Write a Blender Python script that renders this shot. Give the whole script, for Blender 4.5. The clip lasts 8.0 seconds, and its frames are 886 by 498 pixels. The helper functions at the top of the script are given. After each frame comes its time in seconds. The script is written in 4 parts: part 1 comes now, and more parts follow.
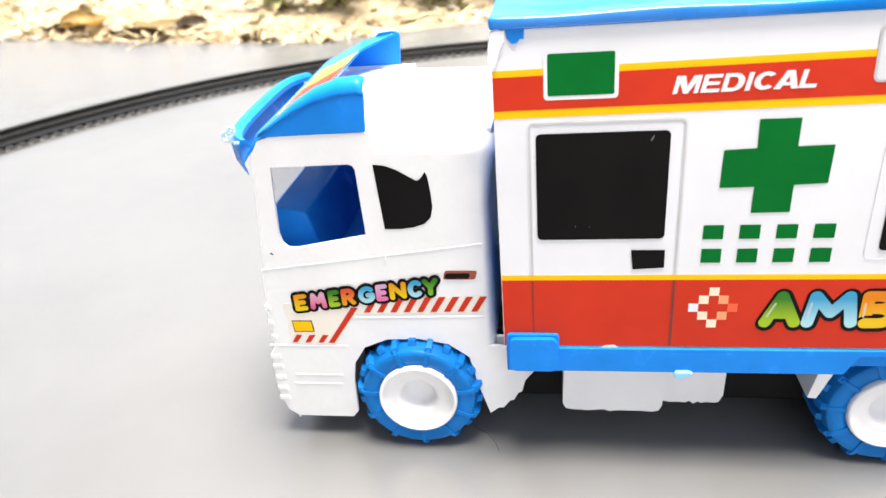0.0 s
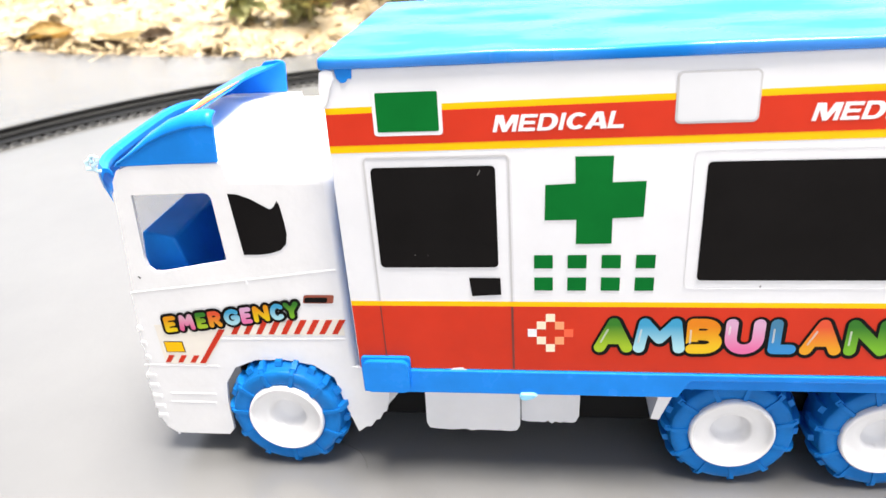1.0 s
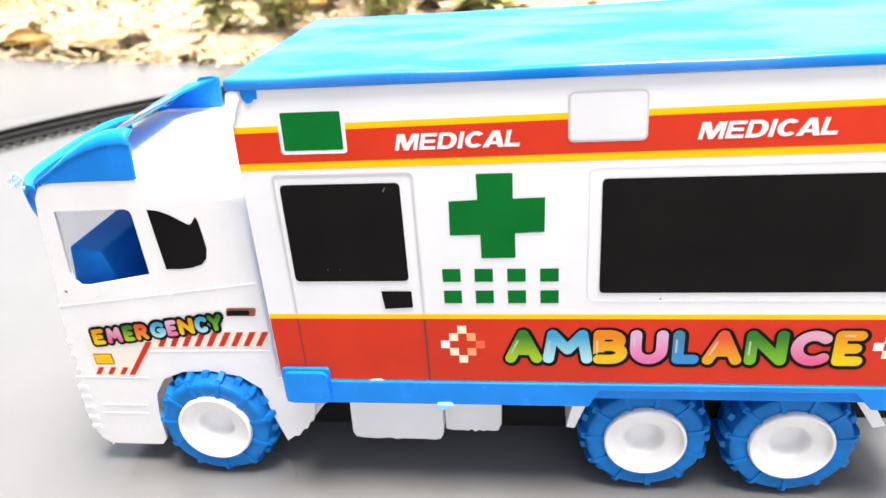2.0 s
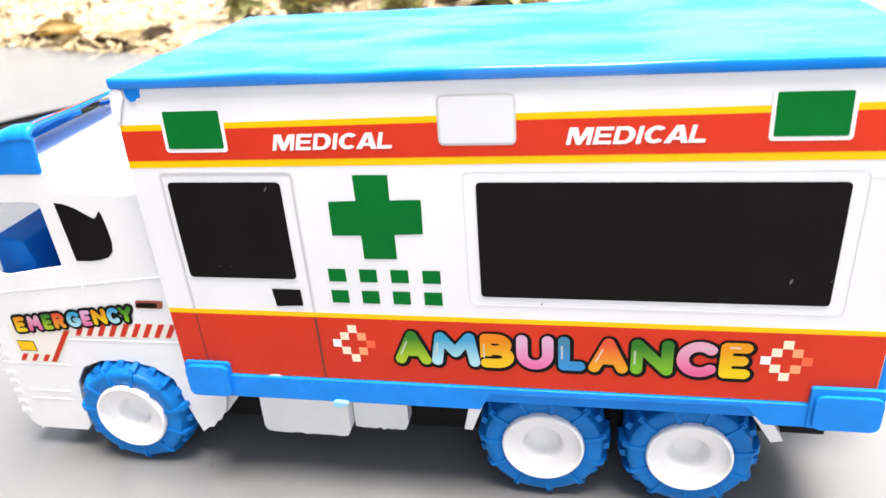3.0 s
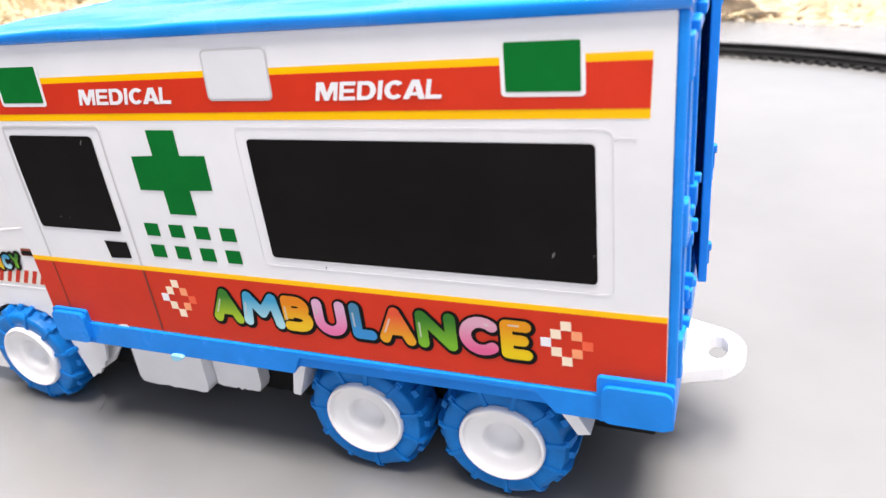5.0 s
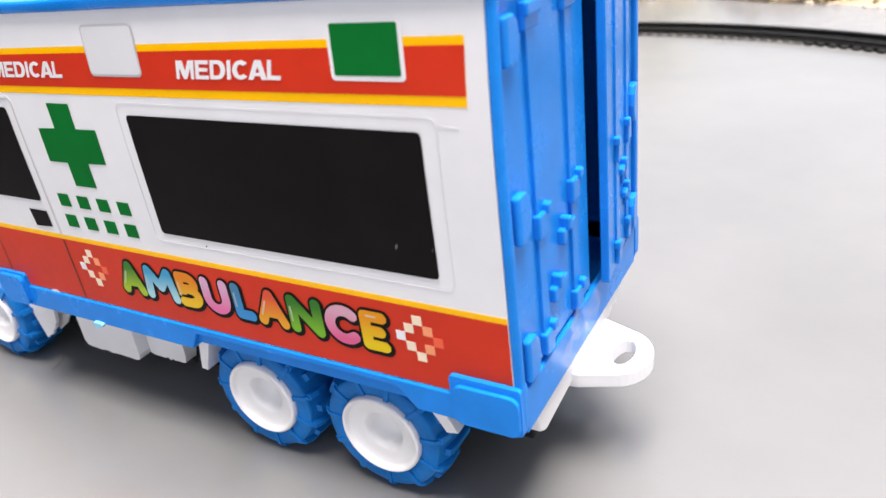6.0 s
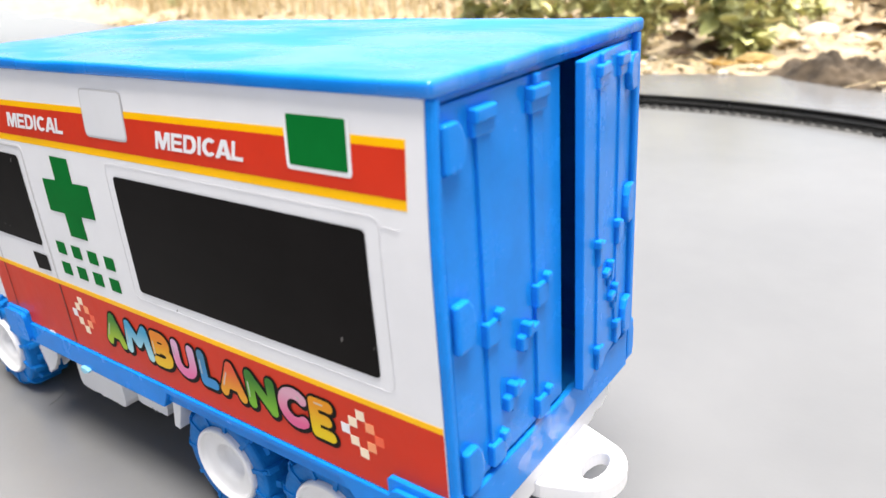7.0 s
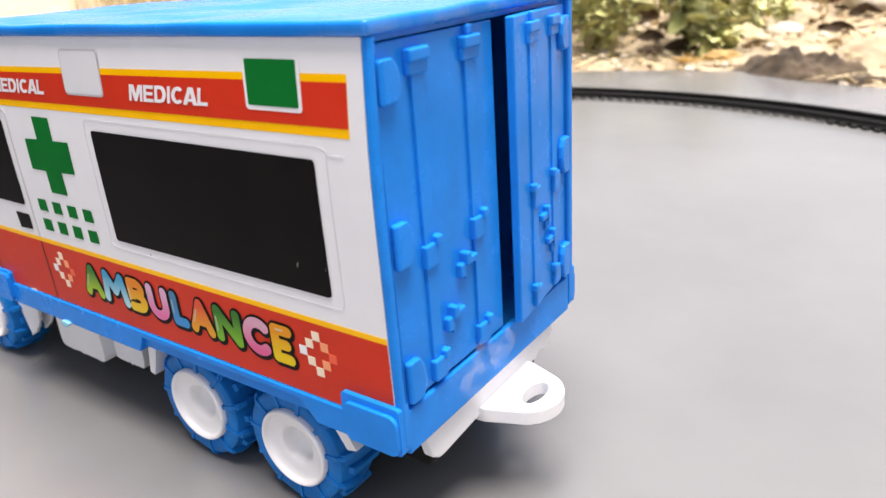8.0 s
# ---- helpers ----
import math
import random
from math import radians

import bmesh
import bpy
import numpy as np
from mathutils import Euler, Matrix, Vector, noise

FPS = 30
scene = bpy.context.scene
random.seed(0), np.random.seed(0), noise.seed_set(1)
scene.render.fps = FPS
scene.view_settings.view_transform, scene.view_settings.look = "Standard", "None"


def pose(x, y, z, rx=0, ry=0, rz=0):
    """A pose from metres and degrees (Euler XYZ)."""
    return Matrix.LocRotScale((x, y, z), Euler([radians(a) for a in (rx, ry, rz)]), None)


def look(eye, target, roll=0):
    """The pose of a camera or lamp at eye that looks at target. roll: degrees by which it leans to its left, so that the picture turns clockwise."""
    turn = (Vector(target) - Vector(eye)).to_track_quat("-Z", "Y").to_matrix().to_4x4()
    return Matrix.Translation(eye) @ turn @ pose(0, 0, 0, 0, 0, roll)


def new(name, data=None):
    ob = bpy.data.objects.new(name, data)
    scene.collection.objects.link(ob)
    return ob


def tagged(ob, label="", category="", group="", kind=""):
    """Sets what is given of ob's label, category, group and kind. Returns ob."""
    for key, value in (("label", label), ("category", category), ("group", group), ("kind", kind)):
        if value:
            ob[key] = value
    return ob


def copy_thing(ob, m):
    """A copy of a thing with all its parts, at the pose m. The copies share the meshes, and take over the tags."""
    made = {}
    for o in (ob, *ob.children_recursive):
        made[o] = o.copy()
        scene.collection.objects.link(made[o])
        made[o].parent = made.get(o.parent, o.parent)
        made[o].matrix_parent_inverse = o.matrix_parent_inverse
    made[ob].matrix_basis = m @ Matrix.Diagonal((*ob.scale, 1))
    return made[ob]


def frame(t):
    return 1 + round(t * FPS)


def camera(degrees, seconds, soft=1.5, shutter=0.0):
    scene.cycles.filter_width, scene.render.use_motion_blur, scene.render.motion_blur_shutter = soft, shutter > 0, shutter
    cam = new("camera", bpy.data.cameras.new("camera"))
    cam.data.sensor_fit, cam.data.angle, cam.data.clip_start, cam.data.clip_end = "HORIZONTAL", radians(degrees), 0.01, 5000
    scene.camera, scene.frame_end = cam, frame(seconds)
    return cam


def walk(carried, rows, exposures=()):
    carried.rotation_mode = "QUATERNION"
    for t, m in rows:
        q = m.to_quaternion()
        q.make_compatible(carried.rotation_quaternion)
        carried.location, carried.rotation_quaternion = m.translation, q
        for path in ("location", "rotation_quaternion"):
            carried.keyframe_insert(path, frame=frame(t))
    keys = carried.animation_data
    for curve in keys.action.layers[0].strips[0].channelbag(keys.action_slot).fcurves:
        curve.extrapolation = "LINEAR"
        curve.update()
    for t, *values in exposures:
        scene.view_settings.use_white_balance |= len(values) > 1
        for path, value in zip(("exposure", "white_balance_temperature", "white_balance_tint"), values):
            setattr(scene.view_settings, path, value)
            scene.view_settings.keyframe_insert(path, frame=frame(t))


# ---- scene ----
cam = camera(62.96, 8.0)
cam.data.dof.use_dof, cam.data.dof.focus_distance, cam.data.dof.aperture_fstop = True, 0.26, 15.0
PATH = [
    (0, (0.01714, -0.21876, 0.21160), (0.00212, -0.13123, 0.16563), -5.10),
    (0.5, (0.04814, -0.21918, 0.21058), (0.03315, -0.13160, 0.16471), -4.95),
    (1, (0.06833, -0.21917, 0.21847), (0.05464, -0.13089, 0.17353), -4.28),
    (1.5, (0.08056, -0.22095, 0.22064), (0.06786, -0.13253, 0.17569), -4.30),
    (1.7, (0.08641, -0.22032, 0.22283), (0.07386, -0.13180, 0.17805), -4.32),
    (2.8, (0.14057, -0.21427, 0.22313), (0.12342, -0.12632, 0.17873), -4.51),
    (3, (0.15202, -0.21104, 0.22222), (0.13338, -0.12382, 0.17700), -4.62),
    (3.5, (0.18357, -0.21102, 0.21654), (0.16200, -0.12444, 0.17138), -5.09),
    (4, (0.21511, -0.20125, 0.21064), (0.18756, -0.11598, 0.16626), -6.06),
    (4.2, (0.22456, -0.19827, 0.21021), (0.19522, -0.11332, 0.16636), -6.06),
    (5.3, (0.28078, -0.17008, 0.19684), (0.24004, -0.08991, 0.15310), -7.55),
    (5.5, (0.29207, -0.16255, 0.19816), (0.24899, -0.08343, 0.15475), -7.74),
    (5.8, (0.31079, -0.14878, 0.19268), (0.26440, -0.07167, 0.14907), -7.95),
    (6, (0.32268, -0.14484, 0.19110), (0.27502, -0.06936, 0.14602), -7.52),
    (6.2, (0.32741, -0.14532, 0.19314), (0.27935, -0.06991, 0.14838), -6.33),
    (6.5, (0.33087, -0.13559, 0.19432), (0.27921, -0.06180, 0.15087), -6.73),
    (6.8, (0.33970, -0.12578, 0.20166), (0.28474, -0.05238, 0.16178), -4.56),
    (7, (0.34324, -0.11761, 0.19809), (0.28685, -0.04452, 0.15966), -4.28),
    (7.2, (0.35114, -0.12148, 0.19381), (0.29394, -0.05001, 0.15355), -4.25),
    (7.5, (0.35978, -0.12795, 0.20223), (0.30488, -0.05419, 0.16291), -2.79),
    (7.6, (0.35932, -0.13033, 0.20186), (0.30452, -0.05619, 0.16313), -2.92),
    (7.8, (0.36294, -0.13076, 0.19779), (0.30803, -0.05643, 0.15960), -3.48),
    (7.9, (0.36676, -0.13279, 0.19227), (0.31194, -0.05837, 0.15411), -3.91),
    (8, (0.36982, -0.13537, 0.18602), (0.31495, -0.06072, 0.14838), -4.24),
]
EXPOSURE = [(0.0, 2.60, 7150, 11), (1.7, 2.62, 7150, 12), (4.0, 2.54, 7000, 13), (5.5, 2.22, 7000, 15), (7.5, 2.15, 6950, 11), (8.0, 1.98, 7100, 16)]
walk(cam, [(t, look(eye, target, roll)) for t, eye, target, roll in PATH], EXPOSURE)

# ---- light ----
world = bpy.data.worlds.new("sky")
scene.world = world
world.use_nodes = True
wn = world.node_tree
sky = wn.nodes.new("ShaderNodeTexSky")
sky.sky_type = "NISHITA"
sky.sun_disc = False
sky.sun_elevation = radians(85)
sky.sun_rotation = radians(90)
sky.dust_density = 2.0
wn.nodes["Background"].inputs["Strength"].default_value = 0.066
haze = wn.nodes.new("ShaderNodeHueSaturation")
haze.inputs["Saturation"].default_value = 0.5
wn.links.new(sky.outputs["Color"], haze.inputs["Color"])
wn.links.new(haze.outputs["Color"], wn.nodes["Background"].inputs["Color"])
sun = new("sun", bpy.data.lights.new("sun", "SUN"))
sun.data.energy = 2.7
sun.data.angle = radians(36)
sun.data.color = (0.99, 0.98, 0.95)
sun.matrix_world = look((0.13, 0.0, 1.5), (0, 0, 0))


# ---- materials ----
def material(name, colour, rough=0.5, metal=0.0, vary=0.0, scale=60.0, bump=0.0, bump_scale=400.0, deep=0.002, coat=0.0, second=None, spec=0.5, island=0.0, sub=0.0):
    m = bpy.data.materials.new(name)
    m.use_nodes = True
    nt = m.node_tree
    b = nt.nodes["Principled BSDF"]
    b.inputs["Roughness"].default_value = rough
    b.inputs["Metallic"].default_value = metal
    b.inputs["Coat Weight"].default_value = coat
    b.inputs["Coat Roughness"].default_value = 0.12
    b.inputs["Specular IOR Level"].default_value = spec
    if sub:
        b.inputs["Subsurface Weight"].default_value = sub
        b.inputs["Subsurface Radius"].default_value = (0.5, 0.6, 1.0)
        b.inputs["Subsurface Scale"].default_value = 0.003
    c = (*colour, 1)
    b.inputs["Base Color"].default_value = c
    tex = nt.nodes.new("ShaderNodeTexCoord")
    if vary or second:
        big = nt.nodes.new("ShaderNodeTexNoise")
        big.inputs["Scale"].default_value = scale
        big.inputs["Detail"].default_value = 6
        big.inputs["Roughness"].default_value = 0.6
        nt.links.new(tex.outputs["Object"], big.inputs["Vector"])
        ramp = nt.nodes.new("ShaderNodeValToRGB")
        ramp.color_ramp.elements[0].position, ramp.color_ramp.elements[1].position = 0.35, 0.68
        two = second or tuple(min(1, v * (1 + vary)) for v in colour)
        one = colour if second else tuple(v * (1 - vary) for v in colour)
        ramp.color_ramp.elements[0].color, ramp.color_ramp.elements[1].color = (*one, 1), (*two, 1)
        nt.links.new(big.outputs["Fac"], ramp.inputs["Fac"])
        out = ramp.outputs["Color"]
        if island:
            geo = nt.nodes.new("ShaderNodeNewGeometry")
            hsv = nt.nodes.new("ShaderNodeHueSaturation")
            rng = nt.nodes.new("ShaderNodeMapRange")
            rng.inputs["To Min"].default_value, rng.inputs["To Max"].default_value = 1 - island, 1 + island
            nt.links.new(geo.outputs["Random Per Island"], rng.inputs["Value"])
            nt.links.new(rng.outputs["Result"], hsv.inputs["Value"])
            nt.links.new(out, hsv.inputs["Color"])
            out = hsv.outputs["Color"]
        nt.links.new(out, b.inputs["Base Color"])
        rr = nt.nodes.new("ShaderNodeMapRange")
        rr.inputs["To Min"].default_value, rr.inputs["To Max"].default_value = max(0.02, rough - 0.07), min(1, rough + 0.07)
        nt.links.new(big.outputs["Fac"], rr.inputs["Value"])
        nt.links.new(rr.outputs["Result"], b.inputs["Roughness"])
    if bump:
        fine = nt.nodes.new("ShaderNodeTexNoise")
        fine.inputs["Scale"].default_value = bump_scale
        fine.inputs["Detail"].default_value = 5
        nt.links.new(tex.outputs["Object"], fine.inputs["Vector"])
        bp = nt.nodes.new("ShaderNodeBump")
        bp.inputs["Strength"].default_value = bump
        bp.inputs["Distance"].default_value = deep
        nt.links.new(fine.outputs["Fac"], bp.inputs["Height"])
        nt.links.new(bp.outputs["Normal"], b.inputs["Normal"])
    return m


def gradient(name, low, high, rough=0.28):
    """Printed ink that runs from one colour at the foot of a letter to another at its head."""
    low, high = [tuple(0.76 * v for v in c) for c in (low, high)]
    m = material(name, low, rough, spec=0.2)
    nt = m.node_tree
    tex = nt.nodes.new("ShaderNodeTexCoord")
    sep = nt.nodes.new("ShaderNodeSeparateXYZ")
    ramp = nt.nodes.new("ShaderNodeValToRGB")
    ramp.color_ramp.elements[0].position, ramp.color_ramp.elements[1].position = 0.15, 0.8
    ramp.color_ramp.elements[0].color, ramp.color_ramp.elements[1].color = (*low, 1), (*high, 1)
    nt.links.new(tex.outputs["Generated"], sep.inputs["Vector"])
    nt.links.new(sep.outputs["Z"], ramp.inputs["Fac"])
    nt.links.new(ramp.outputs["Color"], nt.nodes["Principled BSDF"].inputs["Base Color"])
    return m


BLUE = material("blue_plastic", (0.0, 0.212, 0.72), 0.26, vary=0.10, scale=45, bump=0.05, bump_scale=260, spec=0.14)
BLUE_ROOF = material("glossy_blue_plastic", (0.0, 0.195, 0.67), 0.14, vary=0.10, scale=18, bump=0.26, bump_scale=22, deep=0.004, spec=0.5)
rnt = BLUE_ROOF.node_tree
streak = rnt.nodes.new("ShaderNodeTexNoise")
streak.inputs["Scale"].default_value, streak.inputs["Detail"].default_value = 1.0, 5
stretch_map = rnt.nodes.new("ShaderNodeMapping")
stretch_map.inputs["Scale"].default_value = (16, 46, 1)
stretch_map.inputs["Rotation"].default_value = (0, 0, 0.25)
roof_at = rnt.nodes.new("ShaderNodeTexCoord")
shine = rnt.nodes.new("ShaderNodeMapRange")
shine.inputs["From Min"].default_value, shine.inputs["From Max"].default_value = 0.32, 0.68
shine.inputs["To Min"].default_value, shine.inputs["To Max"].default_value = 0.22, 0.36
rnt.links.new(roof_at.outputs["Object"], stretch_map.inputs["Vector"])
rnt.links.new(stretch_map.outputs["Vector"], streak.inputs["Vector"])
rnt.links.new(streak.outputs["Fac"], shine.inputs["Value"])
rnt.links.new(shine.outputs["Result"], rnt.nodes["Principled BSDF"].inputs["Roughness"])
polish = rnt.nodes.new("ShaderNodeMapRange")
polish.inputs["From Min"].default_value, polish.inputs["From Max"].default_value = 0.40, 0.55
polish.inputs["To Min"].default_value, polish.inputs["To Max"].default_value = 0.68, 0.06
rnt.links.new(streak.outputs["Fac"], polish.inputs["Value"])
rnt.links.new(polish.outputs["Result"], rnt.nodes["Principled BSDF"].inputs["Specular IOR Level"])
# Tyre blue is darkened to stand in for shade under the body.
BLUE_TYRE = material("blue_tyre_darkened", (0.0, 0.158, 0.50), 0.36, vary=0.14, scale=70, bump=0.12, bump_scale=500, spec=0.14)
WHITE = material("white_plastic", (0.80, 0.80, 0.82), 0.35, vary=0.03, scale=50, bump=0.06, bump_scale=300, sub=0.0)
PAPER = material("glossy_paper", (0.735, 0.745, 0.785), 0.30, vary=0.035, scale=22, bump=0.16, bump_scale=55, spec=0.35)
LAMP_WHITE = material("print_lamp_white", (0.655, 0.67, 0.71), 0.32, vary=0.04, scale=30, spec=0.3)
FRAME_PALE = material("print_pale_grey", (0.66, 0.665, 0.70), 0.35, vary=0.05)
FRAME_GREY = material("print_grey", (0.50, 0.50, 0.52), 0.35, vary=0.05)
RED = material("print_red", (0.56, 0.032, 0.012), 0.33, vary=0.08, scale=24, bump=0.16, bump_scale=55, spec=0.16)
YELLOW = material("print_yellow", (0.92, 0.48, 0.0), 0.35, vary=0.04, spec=0.25)
GREEN = material("print_green", (0.0, 0.140, 0.025), 0.4, vary=0.06, spec=0.02)
BLACK = material("print_black", (0.0074, 0.0066, 0.0068), 0.38, vary=0.15, scale=40, spec=0.05)
INK = material("print_outline", (0.005, 0.004, 0.004), 0.45, vary=0.1, spec=0.1)
SCUFF = material("scuff", (0.035, 0.035, 0.035), 0.4, vary=0.2)
BARE = material("scratched_print", (0.11, 0.105, 0.105), 0.4, vary=0.2)
SEAM = material("print_seam", (0.15, 0.022, 0.015), 0.4, vary=0.1)
CREAM = material("print_cream", (0.80, 0.75, 0.68), 0.35, vary=0.04)
PALE = material("print_pale", (0.82, 0.68, 0.52), 0.35, vary=0.05)
PEACH = material("print_peach", (0.85, 0.30, 0.14), 0.35, vary=0.05)
SCRAP = material("pale_blue_flash", (0.22, 0.56, 0.76), 0.35, vary=0.1)
UNDER = material("under_shade_black", (0.004, 0.004, 0.0045), 0.6, vary=0.2, spec=0.15)
FAINT = material("print_faint", (0.80, 0.10, 0.035), 0.35, vary=0.05)
RUST = material("print_rust", (0.30, 0.06, 0.03), 0.35, vary=0.1)
ORANGE = material("sticker_orange", (0.85, 0.16, 0.05), 0.35, second=(0.9, 0.42, 0.08), scale=90)
MUSIC = [gradient("ink_leaf", (0.42, 0.62, 0.03), (0.03, 0.22, 0.02)), gradient("ink_sky", (0.45, 0.80, 0.90), (0.04, 0.38, 0.66)),
         gradient("ink_amber", (0.95, 0.60, 0.02), (0.88, 0.26, 0.01)), gradient("ink_pink", (0.90, 0.20, 0.45), (0.80, 0.45, 0.68)),
         gradient("ink_sea", (0.03, 0.30, 0.70), (0.06, 0.24, 0.42)), gradient("ink_orange", (0.92, 0.40, 0.02), (0.85, 0.10, 0.04)),
         gradient("ink_grass", (0.20, 0.52, 0.03), (0.03, 0.20, 0.02)), gradient("ink_rose", (0.86, 0.14, 0.34), (0.80, 0.42, 0.56)),
         gradient("ink_sun", (0.92, 0.66, 0.01), (0.88, 0.34, 0.01))]
TRACK = material("black_track_plastic", (0.005, 0.005, 0.005), 0.5, vary=0.2, scale=80, bump=0.1, spec=0.15)
SLEEPER = material("grey_track_plastic", (0.020, 0.020, 0.020), 0.55, vary=0.3, scale=80, spec=0.2)
FLANGE = material("dull_grey_plastic", (0.10, 0.10, 0.098), 0.55, vary=0.25, scale=40, spec=0.2)
SLAB = material("smooth_grey_cement", (0.136, 0.138, 0.142), 0.25, second=(0.182, 0.184, 0.188), scale=2.2, bump=0.05, bump_scale=220, spec=1.0)
BLOCKER = material("light_block_plaster", (0.07, 0.066, 0.06), 0.85, second=(0.13, 0.125, 0.11), scale=5, bump=0.4, bump_scale=60)
DIRT = material("dry_sandy_soil", (0.235, 0.178, 0.112), 0.9, second=(0.44, 0.365, 0.255), scale=14, bump=0.7, bump_scale=70)
DARK_DIRT = material("damp_soil", (0.022, 0.015, 0.009), 0.9, second=(0.10, 0.072, 0.046), scale=26, bump=0.8, bump_scale=90)
STRAW = material("straw", (0.43, 0.32, 0.15), 0.8, second=(0.63, 0.53, 0.33), scale=20, island=0.35)
LITTER = material("leaf_litter", (0.225, 0.155, 0.070), 0.8, second=(0.46, 0.37, 0.235), scale=25, island=0.35)
LEAF_DARK = material("rotten_leaf_and_shade", (0.045, 0.025, 0.012), 0.7, second=(0.12, 0.07, 0.03), scale=60, bump=0.3)
LEAF_OCHRE = material("ochre_leaf", (0.44, 0.29, 0.09), 0.7, second=(0.64, 0.48, 0.22), scale=60, bump=0.3)
LEAF_PALE = material("bleached_leaf", (0.62, 0.52, 0.34), 0.7, second=(0.76, 0.68, 0.50), scale=60, bump=0.3)
LEAF_GREEN = material("weed_leaf", (0.26, 0.29, 0.085), 0.6, second=(0.70, 0.66, 0.34), scale=12, island=0.55)
STEM = material("weed_stem", (0.30, 0.28, 0.10), 0.7, second=(0.44, 0.36, 0.16), scale=20, island=0.3)
STONE = material("pale_stone", (0.42, 0.37, 0.30), 0.85, second=(0.60, 0.54, 0.44), scale=30, bump=0.5, bump_scale=120)
RED_CLAY = material("red_clay", (0.22, 0.10, 0.05), 0.9, second=(0.36, 0.19, 0.11), scale=30, bump=0.5, bump_scale=90)


def clear_material(name, colour, rough, mix):
    m = bpy.data.materials.new(name)
    m.use_nodes = True
    nt = m.node_tree
    b = nt.nodes["Principled BSDF"]
    b.inputs["Base Color"].default_value = (*colour, 1)
    b.inputs["Roughness"].default_value = rough
    b.inputs["Alpha"].default_value = mix
    return m


FILM = clear_material("clear_film", (0.8, 0.82, 0.85), 0.15, 0.22)
SHINE = clear_material("print_shine", (0.86, 0.88, 0.82), 0.35, 0.42)
FLASH = clear_material("pale_flash", (0.55, 0.82, 0.92), 0.3, 0.62)
# Clear tape; its white reflection is put in as cloudy colour.
TAPE_SHEEN = clear_material("tape_reflection", (0.80, 0.84, 0.90), 0.3, 0.2)
cloud = TAPE_SHEEN.node_tree.nodes.new("ShaderNodeTexNoise")
cloud.inputs["Scale"].default_value, cloud.inputs["Detail"].default_value = 170, 4
thin = TAPE_SHEEN.node_tree.nodes.new("ShaderNodeMapRange")
thin.inputs["From Min"].default_value, thin.inputs["From Max"].default_value, thin.inputs["To Max"].default_value = 0.40, 0.80, 0.16
spot = TAPE_SHEEN.node_tree.nodes.new("ShaderNodeTexCoord")
TAPE_SHEEN.node_tree.links.new(spot.outputs["Object"], cloud.inputs["Vector"])
TAPE_SHEEN.node_tree.links.new(cloud.outputs["Fac"], thin.inputs["Value"])
TAPE_SHEEN.node_tree.links.new(thin.outputs["Result"], TAPE_SHEEN.node_tree.nodes["Principled BSDF"].inputs["Alpha"])


# ---- mesh helpers ----
def part(name, bm, mat, parent, label="", smooth=False, bevel=0.0, segments=2):
    me = bpy.data.meshes.new(name)
    bmesh.ops.recalc_face_normals(bm, faces=bm.faces)
    bm.to_mesh(me)
    bm.free()
    for p in me.polygons:
        p.use_smooth = smooth
    me.materials.append(mat)
    ob = new(name, me)
    if parent is not None:
        ob.parent = parent
    if bevel:
        md = ob.modifiers.new("rounding", "BEVEL")
        md.width, md.segments, md.limit_method, md.angle_limit = bevel, segments, "ANGLE", radians(35)
        md.harden_normals = False
    if label:
        tagged(ob, label)
    return ob


def slab(bm, x0, x1, y0, y1, z0, z1, m=None):
    v = [bm.verts.new((x, y, z)) for x in (x0, x1) for y in (y0, y1) for z in (z0, z1)]
    for f in ((0, 1, 3, 2), (4, 6, 7, 5), (0, 4, 5, 1), (2, 3, 7, 6), (0, 2, 6, 4), (1, 5, 7, 3)):
        bm.faces.new([v[i] for i in f])
    if m is not None:
        for q in v:
            q.co = m @ q.co
    return v


def block(*a):
    bm = bmesh.new()
    slab(bm, *a)
    return bm


def plate(bm, outer, holes, y0, y1, m=None):
    """A flat plate in the x-z plane, from y0 to y1, with holes through it."""
    from mathutils.geometry import tessellate_polygon
    loops = [outer] + list(holes)
    flat = [p for lp in loops for p in lp]
    tris = tessellate_polygon([[Vector((p[0], p[1], 0)) for p in lp] for lp in loops])
    front = [bm.verts.new((p[0], y0, p[1])) for p in flat]
    back = [bm.verts.new((p[0], y1, p[1])) for p in flat]
    for t in tris:
        try:
            bm.faces.new([front[i] for i in t])
            bm.faces.new([back[i] for i in reversed(t)])
        except ValueError:
            pass
    k = 0
    for lp in loops:
        n = len(lp)
        for i in range(n):
            a, b = k + i, k + (i + 1) % n
            bm.faces.new((front[a], front[b], back[b], back[a]))
        k += n
    if m is not None:
        for q in front + back:
            q.co = m @ q.co
    return bm


def rounded(x0, x1, z0, z1, r, n=4, shear=0.0):
    pts = []
    for cx, cz, a0 in ((x1 - r, z1 - r, 0), (x0 + r, z1 - r, 90), (x0 + r, z0 + r, 180), (x1 - r, z0 + r, 270)):
        for i in range(n + 1):
            a = radians(a0 + 90 * i / n)
            pts.append((cx + r * math.cos(a), cz + r * math.sin(a)))
    return [(x + shear * (z - z0), z) for x, z in pts]


